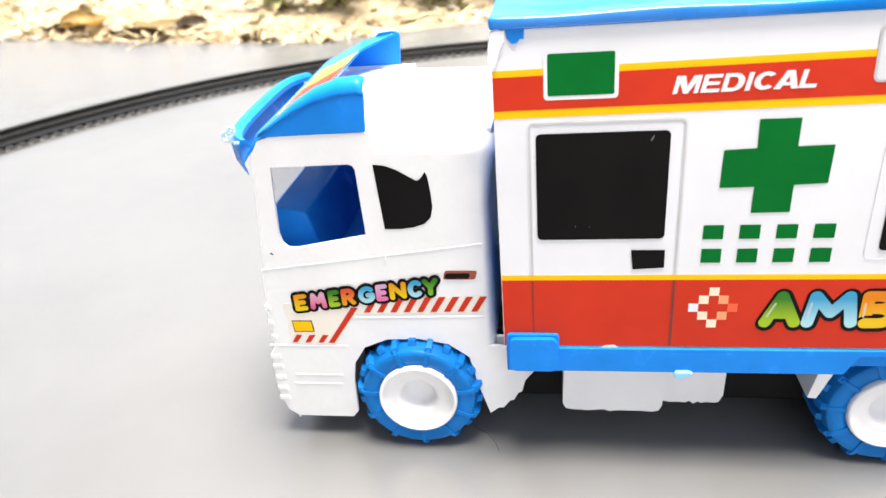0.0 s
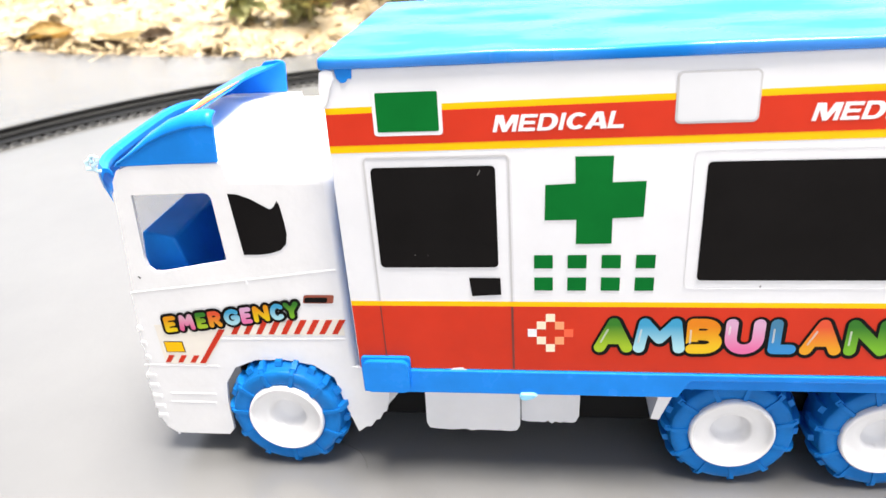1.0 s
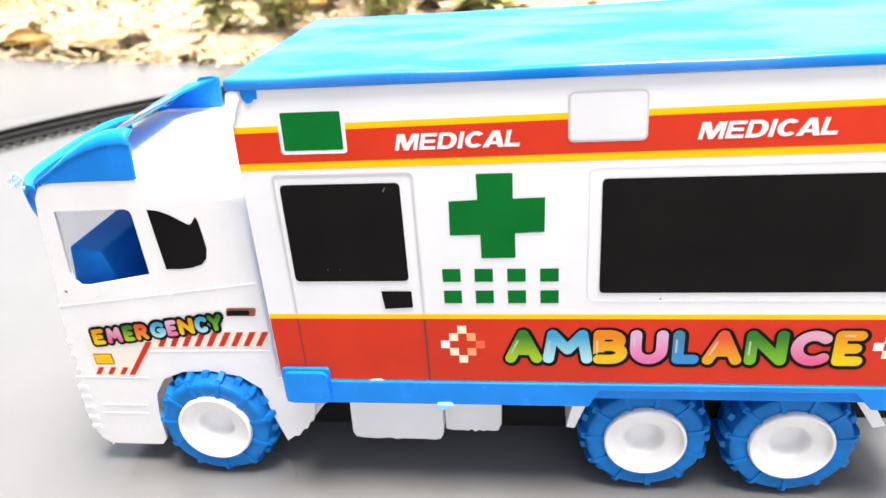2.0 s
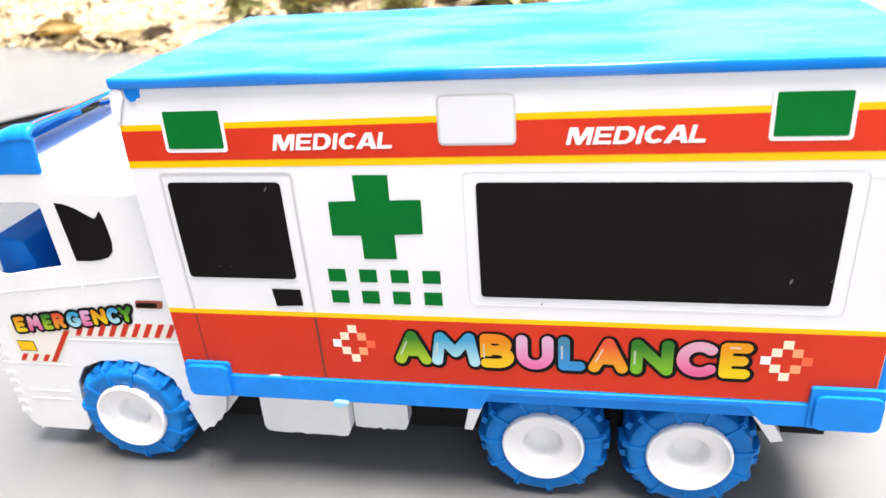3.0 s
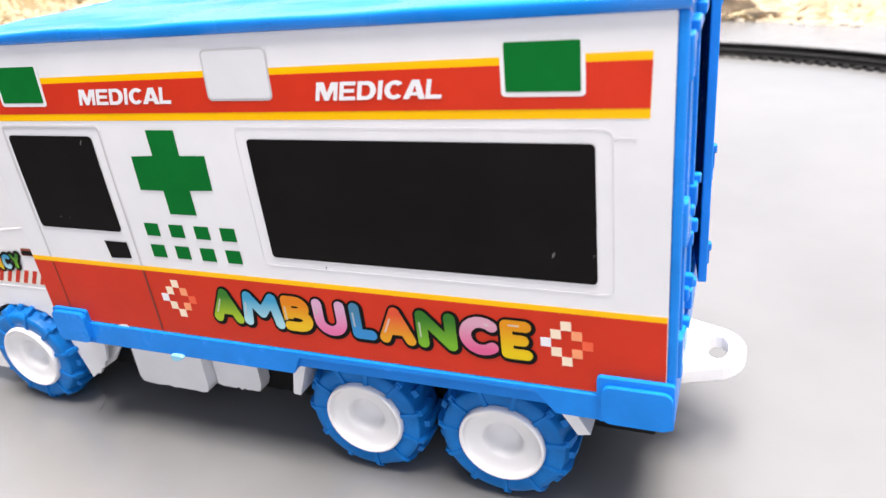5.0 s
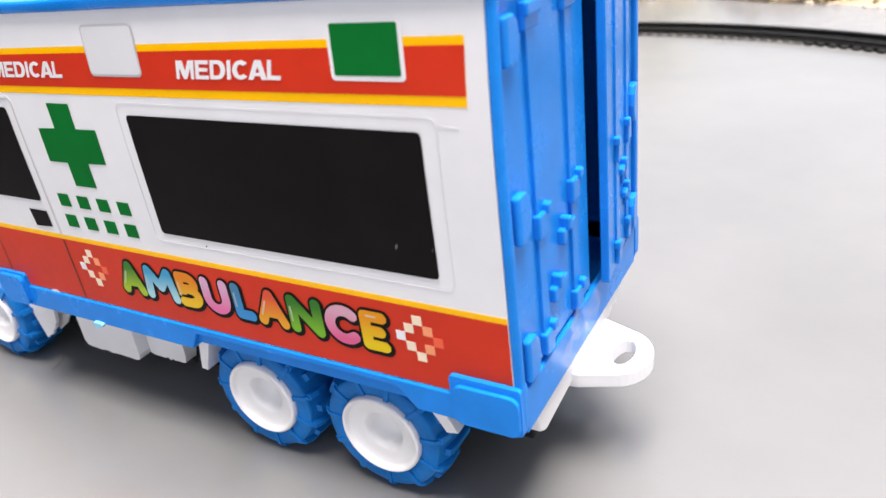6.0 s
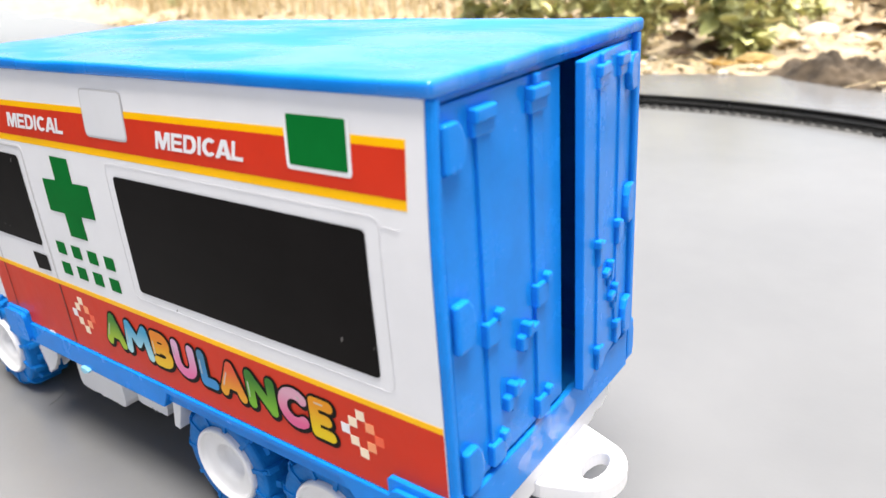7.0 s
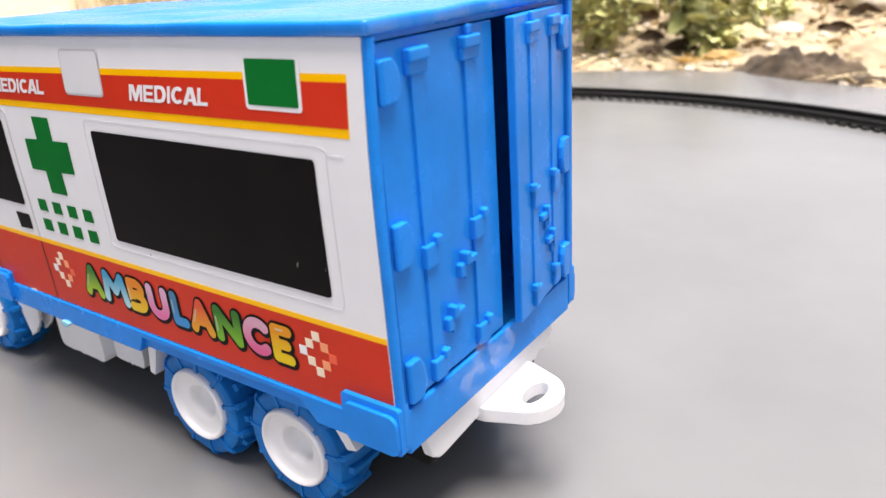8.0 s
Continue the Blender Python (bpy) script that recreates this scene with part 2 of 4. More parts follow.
def lathe(bm, profile, steps, cx, cz):
    """Turns a profile of (radius, y) round the y axis."""
    rings = []
    for r, y in profile:
        if r < 1e-6:
            rings.append([bm.verts.new((cx, y, cz))])
        else:
            rings.append([bm.verts.new((cx + r * math.cos(2 * math.pi * i / steps), y, cz + r * math.sin(2 * math.pi * i / steps))) for i in range(steps)])
    for a, b in zip(rings, rings[1:]):
        for i in range(steps):
            j = (i + 1) % steps
            if len(a) == 1 and len(b) == 1:
                continue
            if len(a) == 1:
                bm.faces.new((a[0], b[i], b[j]))
            elif len(b) == 1:
                bm.faces.new((a[i], a[j], b[0]))
            else:
                bm.faces.new((a[i], a[j], b[j], b[i]))
    return bm


def tube(bm, pts, r, sides=6):
    """A thin round cord through the points."""
    rings = []
    for i, p in enumerate(pts):
        along = (Vector(pts[min(i + 1, len(pts) - 1)]) - Vector(pts[max(i - 1, 0)])).normalized()
        u = along.orthogonal().normalized()
        v = along.cross(u)
        rings.append([bm.verts.new(Vector(p) + r * (u * math.cos(2 * math.pi * k / sides) + v * math.sin(2 * math.pi * k / sides))) for k in range(sides)])
    for a, b in zip(rings, rings[1:]):
        turn = min(range(sides), key=lambda j: sum((a[k].co - b[(k + j) % sides].co).length for k in range(sides)))
        for k in range(sides):
            bm.faces.new((a[k], a[(k + 1) % sides], b[(k + 1 + turn) % sides], b[(k + turn) % sides]))
    bm.faces.new(rings[0])
    bm.faces.new(rings[-1][::-1])
    return bm


def arc(cx, cz, r, a0, a1, n):
    return [(cx + r * math.cos(radians(a0 + (a1 - a0) * i / n)), cz + r * math.sin(radians(a0 + (a1 - a0) * i / n))) for i in range(n + 1)]


def bow(cx, cz, rx, rz, a0, a1, n=10):
    return [(cx + rx * math.cos(radians(a0 + (a1 - a0) * i / n)), cz + rz * math.sin(radians(a0 + (a1 - a0) * i / n))) for i in range(n + 1)]


STROKES = {
    "A": [[(0.06, 0), (0.5, 1), (0.94, 0)], [(0.26, 0.34), (0.74, 0.34)]],
    "M": [[(0.0, 0), (0.12, 1), (0.5, 0.38), (0.88, 1), (1.0, 0)]],
    "B": [[(0.1, 0), (0.1, 1)] + bow(0.5, 0.77, 0.34, 0.23, 90, -90, 8) + [(0.1, 0.54)], bow(0.52, 0.27, 0.4, 0.27, 90, -90, 8) + [(0.1, 0)]],
    "U": [[(0.06, 1)] + bow(0.5, 0.42, 0.44, 0.42, 180, 360) + [(0.94, 1)]],
    "L": [[(0.12, 1), (0.12, 0.02), (0.85, 0.02)]],
    "N": [[(0.08, 0), (0.08, 1), (0.92, 0), (0.92, 1)]],
    "C": [bow(0.52, 0.5, 0.46, 0.5, 48, 312, 14)],
    "G": [bow(0.52, 0.5, 0.46, 0.5, 48, 330, 14) + [(0.92, 0.46), (0.6, 0.46)]],
    "E": [[(0.86, 1), (0.12, 1), (0.12, 0), (0.86, 0)], [(0.12, 0.5), (0.74, 0.5)]],
    "R": [[(0.1, 0), (0.1, 1)] + bow(0.52, 0.74, 0.36, 0.26, 90, -90, 8) + [(0.1, 0.48)], [(0.5, 0.48), (0.92, 0)]],
    "Y": [[(0.06, 1), (0.5, 0.48), (0.94, 1)], [(0.5, 0.48), (0.5, 0)]],
}


def bubble(ch, x, z, w, h, r, y, tilt=0.0):
    """One fat round-ended letter with its foot at x, z; strokes of radius r, laid just before the plane y."""
    bm = bmesh.new()
    k = 0
    for line in STROKES[ch]:
        pts = [(x + px * w, z + pz * h + (px * w) * tilt) for px, pz in line]
        for i, (px, pz) in enumerate(pts):
            yy = y - 0.000004 * k
            k += 1
            ring = [bm.verts.new((px + r * math.cos(a), yy, pz + r * math.sin(a))) for a in [2 * math.pi * j / 18 for j in range(18)]]
            bm.faces.new(ring)
            if i + 1 < len(pts):
                yy = y - 0.000004 * k
                k += 1
                qx, qz = pts[i + 1]
                d = math.hypot(qx - px, qz - pz)
                nx, nz = -(qz - pz) / d * r, (qx - px) / d * r
                bm.faces.new([bm.verts.new((a, yy, b)) for a, b in ((px + nx, pz + nz), (px - nx, pz - nz), (qx - nx, qz - nz), (qx + nx, qz + nz))])
    return bm


LETTERS = {
    "M": (1.0, [(0, 0), (0.18, 0), (0.18, 0.62), (0.42, 0), (0.60, 0), (0.82, 0.62), (0.82, 0), (1.0, 0), (1.0, 1), (0.68, 1), (0.51, 0.42), (0.34, 1), (0, 1)], []),
    "E": (0.72, [(0, 0), (0.72, 0), (0.72, 0.2), (0.19, 0.2), (0.19, 0.41), (0.66, 0.41), (0.66, 0.6), (0.19, 0.6), (0.19, 0.8), (0.71, 0.8), (0.71, 1), (0, 1)], []),
    "D": (0.82, [(0, 0), (0.42, 0)] + bow(0.42, 0.5, 0.40, 0.5, -80, 80, 10) + [(0.42, 1), (0, 1)], [[(0.19, 0.2), (0.40, 0.2)] + bow(0.40, 0.5, 0.17, 0.3, -80, 80, 8) + [(0.40, 0.8), (0.19, 0.8)]]),
    "I": (0.19, [(0, 0), (0.19, 0), (0.19, 1), (0, 1)], []),
    "C": (0.82, bow(0.43, 0.5, 0.43, 0.5, 42, 318, 16) + bow(0.43, 0.5, 0.19, 0.29, 312, 48, 14), []),
    "A": (0.92, [(0, 0), (0.26, 0), (0.32, 0.19), (0.62, 0.19), (0.68, 0), (0.94, 0), (0.62, 1), (0.32, 1)], [[(0.375, 0.36), (0.565, 0.36), (0.47, 0.72)]]),
    "L": (0.66, [(0, 0), (0.66, 0), (0.66, 0.21), (0.19, 0.21), (0.19, 1), (0, 1)], []),
}


def fitted(ch, x0, x1, r):
    """Where a bubble letter begins and how wide its strokes run, to fill the space from x0 to x1."""
    across = [p[0] for line in STROKES[ch] for p in line]
    lo, hi = min(across), max(across)
    w = (x1 - x0 - 2 * r) / (hi - lo)
    return x0 + r - lo * w, w


def glint(ch, x, z, w, h, r, y):
    """A short pale highlight printed along the first stroke of a letter."""
    a, b = STROKES[ch][0][:2]
    bm = bmesh.new()
    p, q = [(x + w * (a[0] + (b[0] - a[0]) * s) - 0.0007, z + h * (a[1] + (b[1] - a[1]) * s) + 0.0002) for s in (0.22, 0.72)]
    d = math.hypot(q[0] - p[0], q[1] - p[1])
    u, v = ((q[0] - p[0]) / d, (q[1] - p[1]) / d)
    pts = []
    for c, s in ((p, -1), (q, 1)):
        for k in range(7):
            t = radians(-90 + 30 * k)
            pts.append((c[0] + s * r * (u * math.cos(t) - v * math.sin(t)), c[1] + s * r * (v * math.cos(t) + u * math.sin(t))))
    bm.faces.new([bm.verts.new((i, y, j)) for i, j in pts])
    return bm


def lettering(text, x, z, width, height, y, mat, parent, slant=0.22, rise=0.0):
    """A word in heavy slanted capitals, printed on the plane y."""
    gap = 0.09
    total = sum(LETTERS[c][0] + gap - (0.09 if c == "A" else 0.06 if c == "L" else 0.0) for c in text) - gap
    k, at = (width - slant * height) / total, x
    for c in text:
        at -= (0.09 if c == "A" else 0.06 if c == "L" else 0.0) * k
        w, outer, holes = LETTERS[c]
        loops = [[(at + px * k + slant * height * pz, z + pz * height + rise * (at - x)) for px, pz in lp] for lp in [outer] + holes]
        part("medical_letter", plate(bmesh.new(), loops[0], loops[1:], y, y + 0.0001), mat, parent)
        at += (w + gap) * k


def thing(name, label, category, group="", at=(0, 0, 0)):
    ob = new(name)
    ob.empty_display_size = 0.02
    ob.location = at
    return tagged(ob, label, category, group)


# ---- ground ----
EDGE_X = (-6.0, -1.0, -0.85, -0.5, -0.32, -0.1, 0.04, 0.11, 0.18, 0.29, 0.36, 0.6, 2.6)
EDGE_Y = (2.70, 1.045, 1.0, 0.892, 0.862, 0.945, 0.975, 0.975, 0.925, 0.895, 0.845, 0.80, 0.75)


def edge_of_slab(x):
    """The uneven line where the cement floor ends and the soil begins."""
    return float(np.interp(x, EDGE_X, EDGE_Y)) + 0.012 * noise.noise((x * 7.0, 3.7, 0)) + 0.007 * noise.noise((x * 23.0, 1.2, 0))


def dip(x):
    """The floor falls gently towards the rear of the truck."""
    fade = min(1.0, max(0.0, (x + 0.5) / 0.38)) * min(1.0, max(0.0, (0.62 - x) / 0.32))
    return -0.011 * (min(0.30, max(-0.12, x)) - 0.06) * fade


bm = bmesh.new()
xs = [-6.0 + 0.05 * i for i in range(80)] + [-2.0 + 4.6 * i / 240 for i in range(241)]
top = [[bm.verts.new((x, y, dip(x) * k)) for x in xs] for y, k in ((-4.0, 0), (-0.6, 0), (-0.35, 1), (0.30, 1), (0.52, 0))] + [[bm.verts.new((x, edge_of_slab(x), 0)) for x in xs]] + [[bm.verts.new((x, edge_of_slab(x) + 0.004, -0.05)) for x in xs]]
for a, b in zip(top, top[1:]):
    for i in range(len(xs) - 1):
        bm.faces.new((a[i], a[i + 1], b[i + 1], b[i]))
pavement = tagged(part("pavement", bm, SLAB, None), "smooth light grey cement floor with a worn edge", "floor", kind="structure")


def soil(x, y):
    h = 0.022 * noise.noise((x * 3, y * 3, 0)) + 0.010 * noise.noise((x * 11, y * 11, 2)) + 0.005 * noise.noise((x * 34, y * 34, 5))
    rise = min(1.0, max(0.0, (y - edge_of_slab(x)) / 0.25))
    return -0.006 + 0.012 * rise + h * (0.25 + rise) + 0.02 * max(0.0, y - 1.6)


bm = bmesh.new()
ys = [0.68 + 0.016 * i for i in range(80)] + [1.96 + 0.06 * i for i in range(60)]
gx = [-6.0 + 0.06 * i for i in range(65)] + [-2.1 + 0.024 * i for i in range(190)]
grid = [[bm.verts.new((x, y, soil(x, y) if y > edge_of_slab(x) - 0.03 else -0.012)) for x in gx] for y in ys]
for a, b in zip(grid, grid[1:]):
    for i in range(len(gx) - 1):
        bm.faces.new((a[i], a[i + 1], b[i + 1], b[i]))
ring = [bm.verts.new((sx * 60, sy * 60, -0.03)) for sx, sy in ((-1, -1), (1, -1), (1, 1), (-1, 1))]
rim = [grid[0], [r[-1] for r in grid], grid[-1][::-1], [r[0] for r in grid][::-1]]
for k in range(4):
    line = rim[k]
    a, b = ring[k], ring[(k + 1) % 4]
    mid = len(line) // 2
    for i in range(len(line) - 1):
        bm.faces.new((a if i < mid else b, line[i + 1], line[i]))
    bm.faces.new((a, b, line[mid]))
tagged(part("ground", bm, DIRT, None, smooth=True), "dry sandy soil strewn with straw and dead leaves", "soil", kind="structure")

# ---- unseen walls and overhead slab, added to block light and darken reflections ----
def unseen_wall(name, x0, x1, y0, y1, high):
    bm = bmesh.new()
    slab(bm, x0, x1, y0, y1, -0.02, high)
    tagged(part(name, bm, BLOCKER, None, bevel=0.01), "plain unseen wall, added to block light and darken reflections", "wall", kind="structure")


unseen_wall("wall_west", -1.4, -1.2, -3.2, 0.26, 2.8)
# Unseen slab overhead, added to dim the sun and sky on the west side.
bm = bmesh.new()
slab(bm, -4.0, -0.20, -3.2, 0.8, 2.8, 2.95)
tagged(part("ceiling", bm, BLOCKER, None, bevel=0.01), "plain unseen slab overhead, added to block light", "ceiling", kind="structure")
unseen_wall("wall_east", 1.25, 1.4, -1.0, 0.50, 1.05)

# ---- toy track ----
TC, R_OUT = (0.009, 0.111), 0.658
track = thing("toy_track", "curved black plastic toy train track lying on the cement floor", "toy track", at=(0, 0, 0))


def inner_radius(a):
    """The inner flange of the track runs wider on one half of the bend."""
    k = min(1.0, max(0.0, (a - 80) / 45))
    return 0.621 - 0.024 * k * k * (3 - 2 * k)


def sweep(bm, section, a0, a1, n):
    """A strip round the bend; section gives (radius, height) for an angle in degrees."""
    rows = [[bm.verts.new((TC[0] + r * math.cos(radians(a)), TC[1] + r * math.sin(radians(a)), z)) for r, z in section(a)] for a in [a0 + (a1 - a0) * i / n for i in range(n + 1)]]
    k = len(rows[0])
    for p, q in zip(rows, rows[1:]):
        for j in range(k):
            bm.faces.new((p[j], q[j], q[(j + 1) % k], p[(j + 1) % k]))
    bm.faces.new(rows[0])
    bm.faces.new(rows[-1][::-1])
    return bm


def bar_section(lo, hi, base, h):
    return lambda a: [(lo, base), (hi, base), (hi, h - 0.0006), (hi - 0.0006, h), (lo + 0.0006, h), (lo, h - 0.0006)]


def flange_section(a):
    r = inner_radius(a)
    return [(r, 0.0), (r + 0.0085, 0.0), (r + 0.0085, 0.0022), (r + 0.0010, 0.0018)]


def bed_section(a):
    lo = inner_radius(a) + float(np.interp(a, (70, 100), (0.0062, 0.0155)))
    return [(lo, 0.0), (R_OUT, 0.0), (R_OUT, 0.0038), (R_OUT - 0.0006, 0.0044), (lo + 0.0006, 0.0044), (lo, 0.0036)]


part("track_bed", sweep(bmesh.new(), bed_section, 8, 176, 220), TRACK, track)
for lo, hi, h in ((0.6315, 0.6355, 0.0072), (0.6425, 0.6455, 0.0066), (0.6515, R_OUT - 0.0004, 0.0095)):
    part("rail", sweep(bmesh.new(), bar_section(lo, hi, 0.003, h), 8, 176, 220), TRACK, track)
part("inner_flange", sweep(bmesh.new(), flange_section, 66, 176, 160), FLANGE, track, "dull grey inner flange of the track")
sleeper_mesh = None
for i in range(150):
    a = 10 + 165 * i / 149
    if sleeper_mesh is None:
        sl = part("sleeper", block(0.0015, 0.0345, -0.0034, 0.0034, 0, 0.0030), SLEEPER, track)
        sleeper_mesh = sl.data
    else:
        sl = new("sleeper", sleeper_mesh)
        sl.parent = track
    r = inner_radius(a)
    sl.matrix_basis = pose(TC[0] + r * math.cos(radians(a)), TC[1] + r * math.sin(radians(a)), 0, 0, 0, a)

# ---- the toy ambulance: setting out ----
LEN, WID, TOP, SILL = 0.2507, 0.1145, 0.169, 0.0565
MID = WID / 2
truck = thing("toy_ambulance_truck", "blue and white plastic toy ambulance truck with printed stickers", "toy truck")

# cargo box
cargo = part("cargo_box", block(0.0, LEN - 0.002, 0.0004, 0.0026, 0.049, TOP), BLUE, truck, "hollow bright blue plastic box body")
part("far_wall", block(0.0, LEN - 0.002, WID - 0.0026, WID - 0.0004, 0.049, TOP), BLUE, cargo)
part("front_wall", block(0.0, 0.0022, 0.0026, WID - 0.0026, 0.049, TOP), BLUE, cargo)
part("box_floor", block(0.0022, LEN - 0.002, 0.0026, WID - 0.0026, 0.052, 0.0545), BLUE, cargo)
near_post = part("corner_post", block(LEN - 0.0021, 0.2514, -0.0004, 0.0022, 0.049, TOP), BLUE, cargo, bevel=0.0008)
part("corner_post", block(LEN - 0.0021, 0.2514, WID - 0.0030, WID + 0.0004, 0.049, TOP), BLUE, cargo, bevel=0.0008)
part("rear_header", block(LEN - 0.0021, 0.2492, 0.0044, WID - 0.0030, 0.1672, TOP), BLUE, cargo)
part("rear_sill", block(LEN - 0.0021, 0.2510, 0.0022, WID - 0.0030, 0.0455, 0.0606), BLUE, cargo, bevel=0.0006)

bm = bmesh.new()
n_x, n_y = 60, 30
sheet = [[bm.verts.new((-0.0012 + 0.2530 * i / n_x, 0.0006 + (WID + 0.0004) * j / n_y, 0.1729 + 0.00055 * noise.noise((i * 0.12, j * 0.19, 9)))) for j in range(n_y + 1)] for i in range(n_x + 1)]
low = [[bm.verts.new((v.co.x, v.co.y, TOP)) for v in r] for r in sheet]
for g in (sheet, low):
    for a, b in zip(g, g[1:]):
        for j in range(n_y):
            bm.faces.new((a[j], b[j], b[j + 1], a[j + 1]))
loop = [(0, j) for j in range(n_y)] + [(i, n_y) for i in range(n_x)] + [(n_x, j) for j in range(n_y, 0, -1)] + [(i, 0) for i in range(n_x, 0, -1)]
for (i, j), (p, q) in zip(loop, loop[1:] + loop[:1]):
    bm.faces.new((sheet[i][j], sheet[p][q], low[p][q], low[i][j]))
part("roof", bm, BLUE_ROOF, truck, "glossy blue plastic roof with slightly wavy top", smooth=True, bevel=0.0011, segments=3)
clip = part("roof_clip", plate(bmesh.new(), [(0.0036, 0.1694), (0.0042, 0.1664), (0.0056, 0.1648), (0.0072, 0.1650), (0.0080, 0.1662), (0.0092, 0.1660), (0.0094, 0.1694)], [], -0.0009, 0.0006), BLUE, truck, bevel=0.0003)
curl = part("paper_curl", plate(bmesh.new(), [(-0.0014, 0.1560), (0.0006, 0.1585), (0.0020, 0.1630), (0.0036, 0.1662), (0.0034, 0.1686), (0.0012, 0.1694), (-0.0010, 0.1684), (-0.0018, 0.1630)], [], -0.0014, -0.0004), PAPER, truck, bevel=0.0003)

# side skirt, thin above the rear wheels
bm = bmesh.new()
plate(bm, [(0.0, 0.0462), (0.1165, 0.0464), (0.1205, 0.0538), (0.2085, 0.0542), (0.2150, 0.0470), (0.2505, 0.0470), (0.2505, SILL), (0.0, SILL)], [], -0.0014, 0.003)
part("side_skirt", bm, BLUE, truck, bevel=0.0004)
bm = bmesh.new()
plate(bm, [(0.0, 0.0462), (0.1165, 0.0464), (0.1205, 0.0538), (0.2085, 0.0542), (0.2150, 0.0470), (0.2505, 0.0470), (0.2505, SILL), (0.0, SILL)], [], WID - 0.003, WID + 0.0014)
part("side_skirt", bm, BLUE, truck, bevel=0.0004)
for out, y in ((-1, 0.0), (1, WID)):
    def guard(name, x0, x1, z0, z1, r, deep, bevel):
        a, b = sorted((y + out * deep, y - out * 0.003))
        part(name, plate(bmesh.new(), rounded(x0, x1, z0, z1, r, 5), [], a, b), BLUE, truck, bevel=bevel, segments=4)

    guard("guard_plate", 0.0002, 0.0190, 0.0472, 0.0624, 0.0014, 0.0018, 0.0009)
    guard("corner_guard", 0.0010, 0.0186, 0.0476, 0.0616, 0.0028, 0.0036, 0.0016)
    guard("guard_plate", 0.2284, 0.2512, 0.0472, 0.0638, 0.0012, 0.0020, 0.0006)
    guard("corner_guard", 0.2298, 0.2509, 0.0476, 0.0614, 0.0030, 0.0034, 0.0016)
part("moulding_tab", plate(bmesh.new(), [(0.0600, 0.0449), (0.0618, 0.0444), (0.0634, 0.0452), (0.0650, 0.0458), (0.0660, 0.0470), (0.0644, 0.0476), (0.0600, 0.0476), (0.0592, 0.0462)], [], -0.0030, -0.0012), SCRAP, truck, "pale blue scrap of moulding flash", bevel=0.0005)

# printed side sheet, layer upon layer
sticker = part("side_sticker", plate(bmesh.new(), rounded(-0.0008, 0.2486, SILL + 0.0002, TOP - 0.0002, 0.0006), [], -0.0002, 0.0004), PAPER, truck, "glossy white printed paper sheet")


def ink(name, pts, mat, layer, holes=()):
    y = -0.0002 - 0.00012 * layer
    return part(name, plate(bmesh.new(), pts, holes, y, y + 0.0001), mat, sticker)


def rect(x0, x1, z0, z1):
    return [(x0, z0), (x1, z0), (x1, z1), (x0, z1)]


ink("yellow_stripe", [(-0.0006, 0.1421), (0.2428, 0.1434), (0.2432, 0.1599), (-0.0006, 0.1569)], YELLOW, 1)
ink("red_band", [(-0.0006, 0.1446), (0.2428, 0.1460), (0.2432, 0.1578), (-0.0006, 0.1549)], RED, 2)
ink("yellow_stripe", rect(-0.0006, 0.2484, 0.0842, 0.0861), YELLOW, 1)
ink("red_band", rect(-0.0006, 0.2484, SILL + 0.0004, 0.0842), RED, 1)
for x0, x1, z0, z1 in ((0.0160, 0.0359, 0.1488, 0.1614), (0.2057, 0.2257, 0.1505, 0.1632)):
    ink("lamp_border", rounded(x0 - 0.0012, x1 + 0.0012, z0 - 0.0013, z1 + 0.0002, 0.0012), PAPER, 3)
    ink("green_lamp_panel", rounded(x0, x1, z0, z1, 0.0005), GREEN, 4)
ink("lamp_border", rounded(0.1081, 0.1323, 0.1489, 0.1646, 0.0018), FRAME_GREY, 3)
ink("white_lamp_panel", rounded(0.1088, 0.1317, 0.1496, 0.1640, 0.0013), LAMP_WHITE, 4)
for x, z in ((0.0528, 0.1479), (0.1472, 0.1487)):
    lettering("MEDICAL", x, z, 0.0412, 0.0053, -0.00062, PAPER, sticker, 0.22, 0.008)

# door print
door_margin = [(0.0092, 0.0863), (0.0092, 0.1385)] + arc(0.0118, 0.1385, 0.0026, 180, 90, 4)[1:] + arc(0.0558, 0.1385, 0.0026, 90, 0, 4) + [(0.0584, 0.0863), (0.0569, 0.0863)] + arc(0.0558, 0.1385, 0.0011, 0, 90, 4) + arc(0.0118, 0.1385, 0.0011, 90, 180, 4) + [(0.0107, 0.0863)]
door_edge = [(0.0098, 0.0863), (0.0098, 0.1385)] + arc(0.0118, 0.1385, 0.0020, 180, 90, 4)[1:] + arc(0.0558, 0.1385, 0.0020, 90, 0, 4) + [(0.0578, 0.0863), (0.0572, 0.0863)] + arc(0.0558, 0.1385, 0.0014, 0, 90, 4) + arc(0.0118, 0.1385, 0.0014, 90, 180, 4) + [(0.0104, 0.0863)]
ink("door_margin", door_margin, FRAME_PALE, 1)
ink("door_outline", door_edge, FRAME_GREY, 2)
ink("door_seam", rect(0.0099, 0.0103, SILL + 0.001, 0.0841), SEAM, 3)
ink("door_seam", rect(0.0571, 0.0579, SILL + 0.001, 0.0841), SEAM, 3)
ink("door_window", rounded(0.0121, 0.0532, 0.1000, 0.1369, 0.0016), BLACK, 3)
ink("door_handle", [(0.0428, 0.0958), (0.0537, 0.0957), (0.0538, 0.0891), (0.0436, 0.0885)], BLACK, 3)
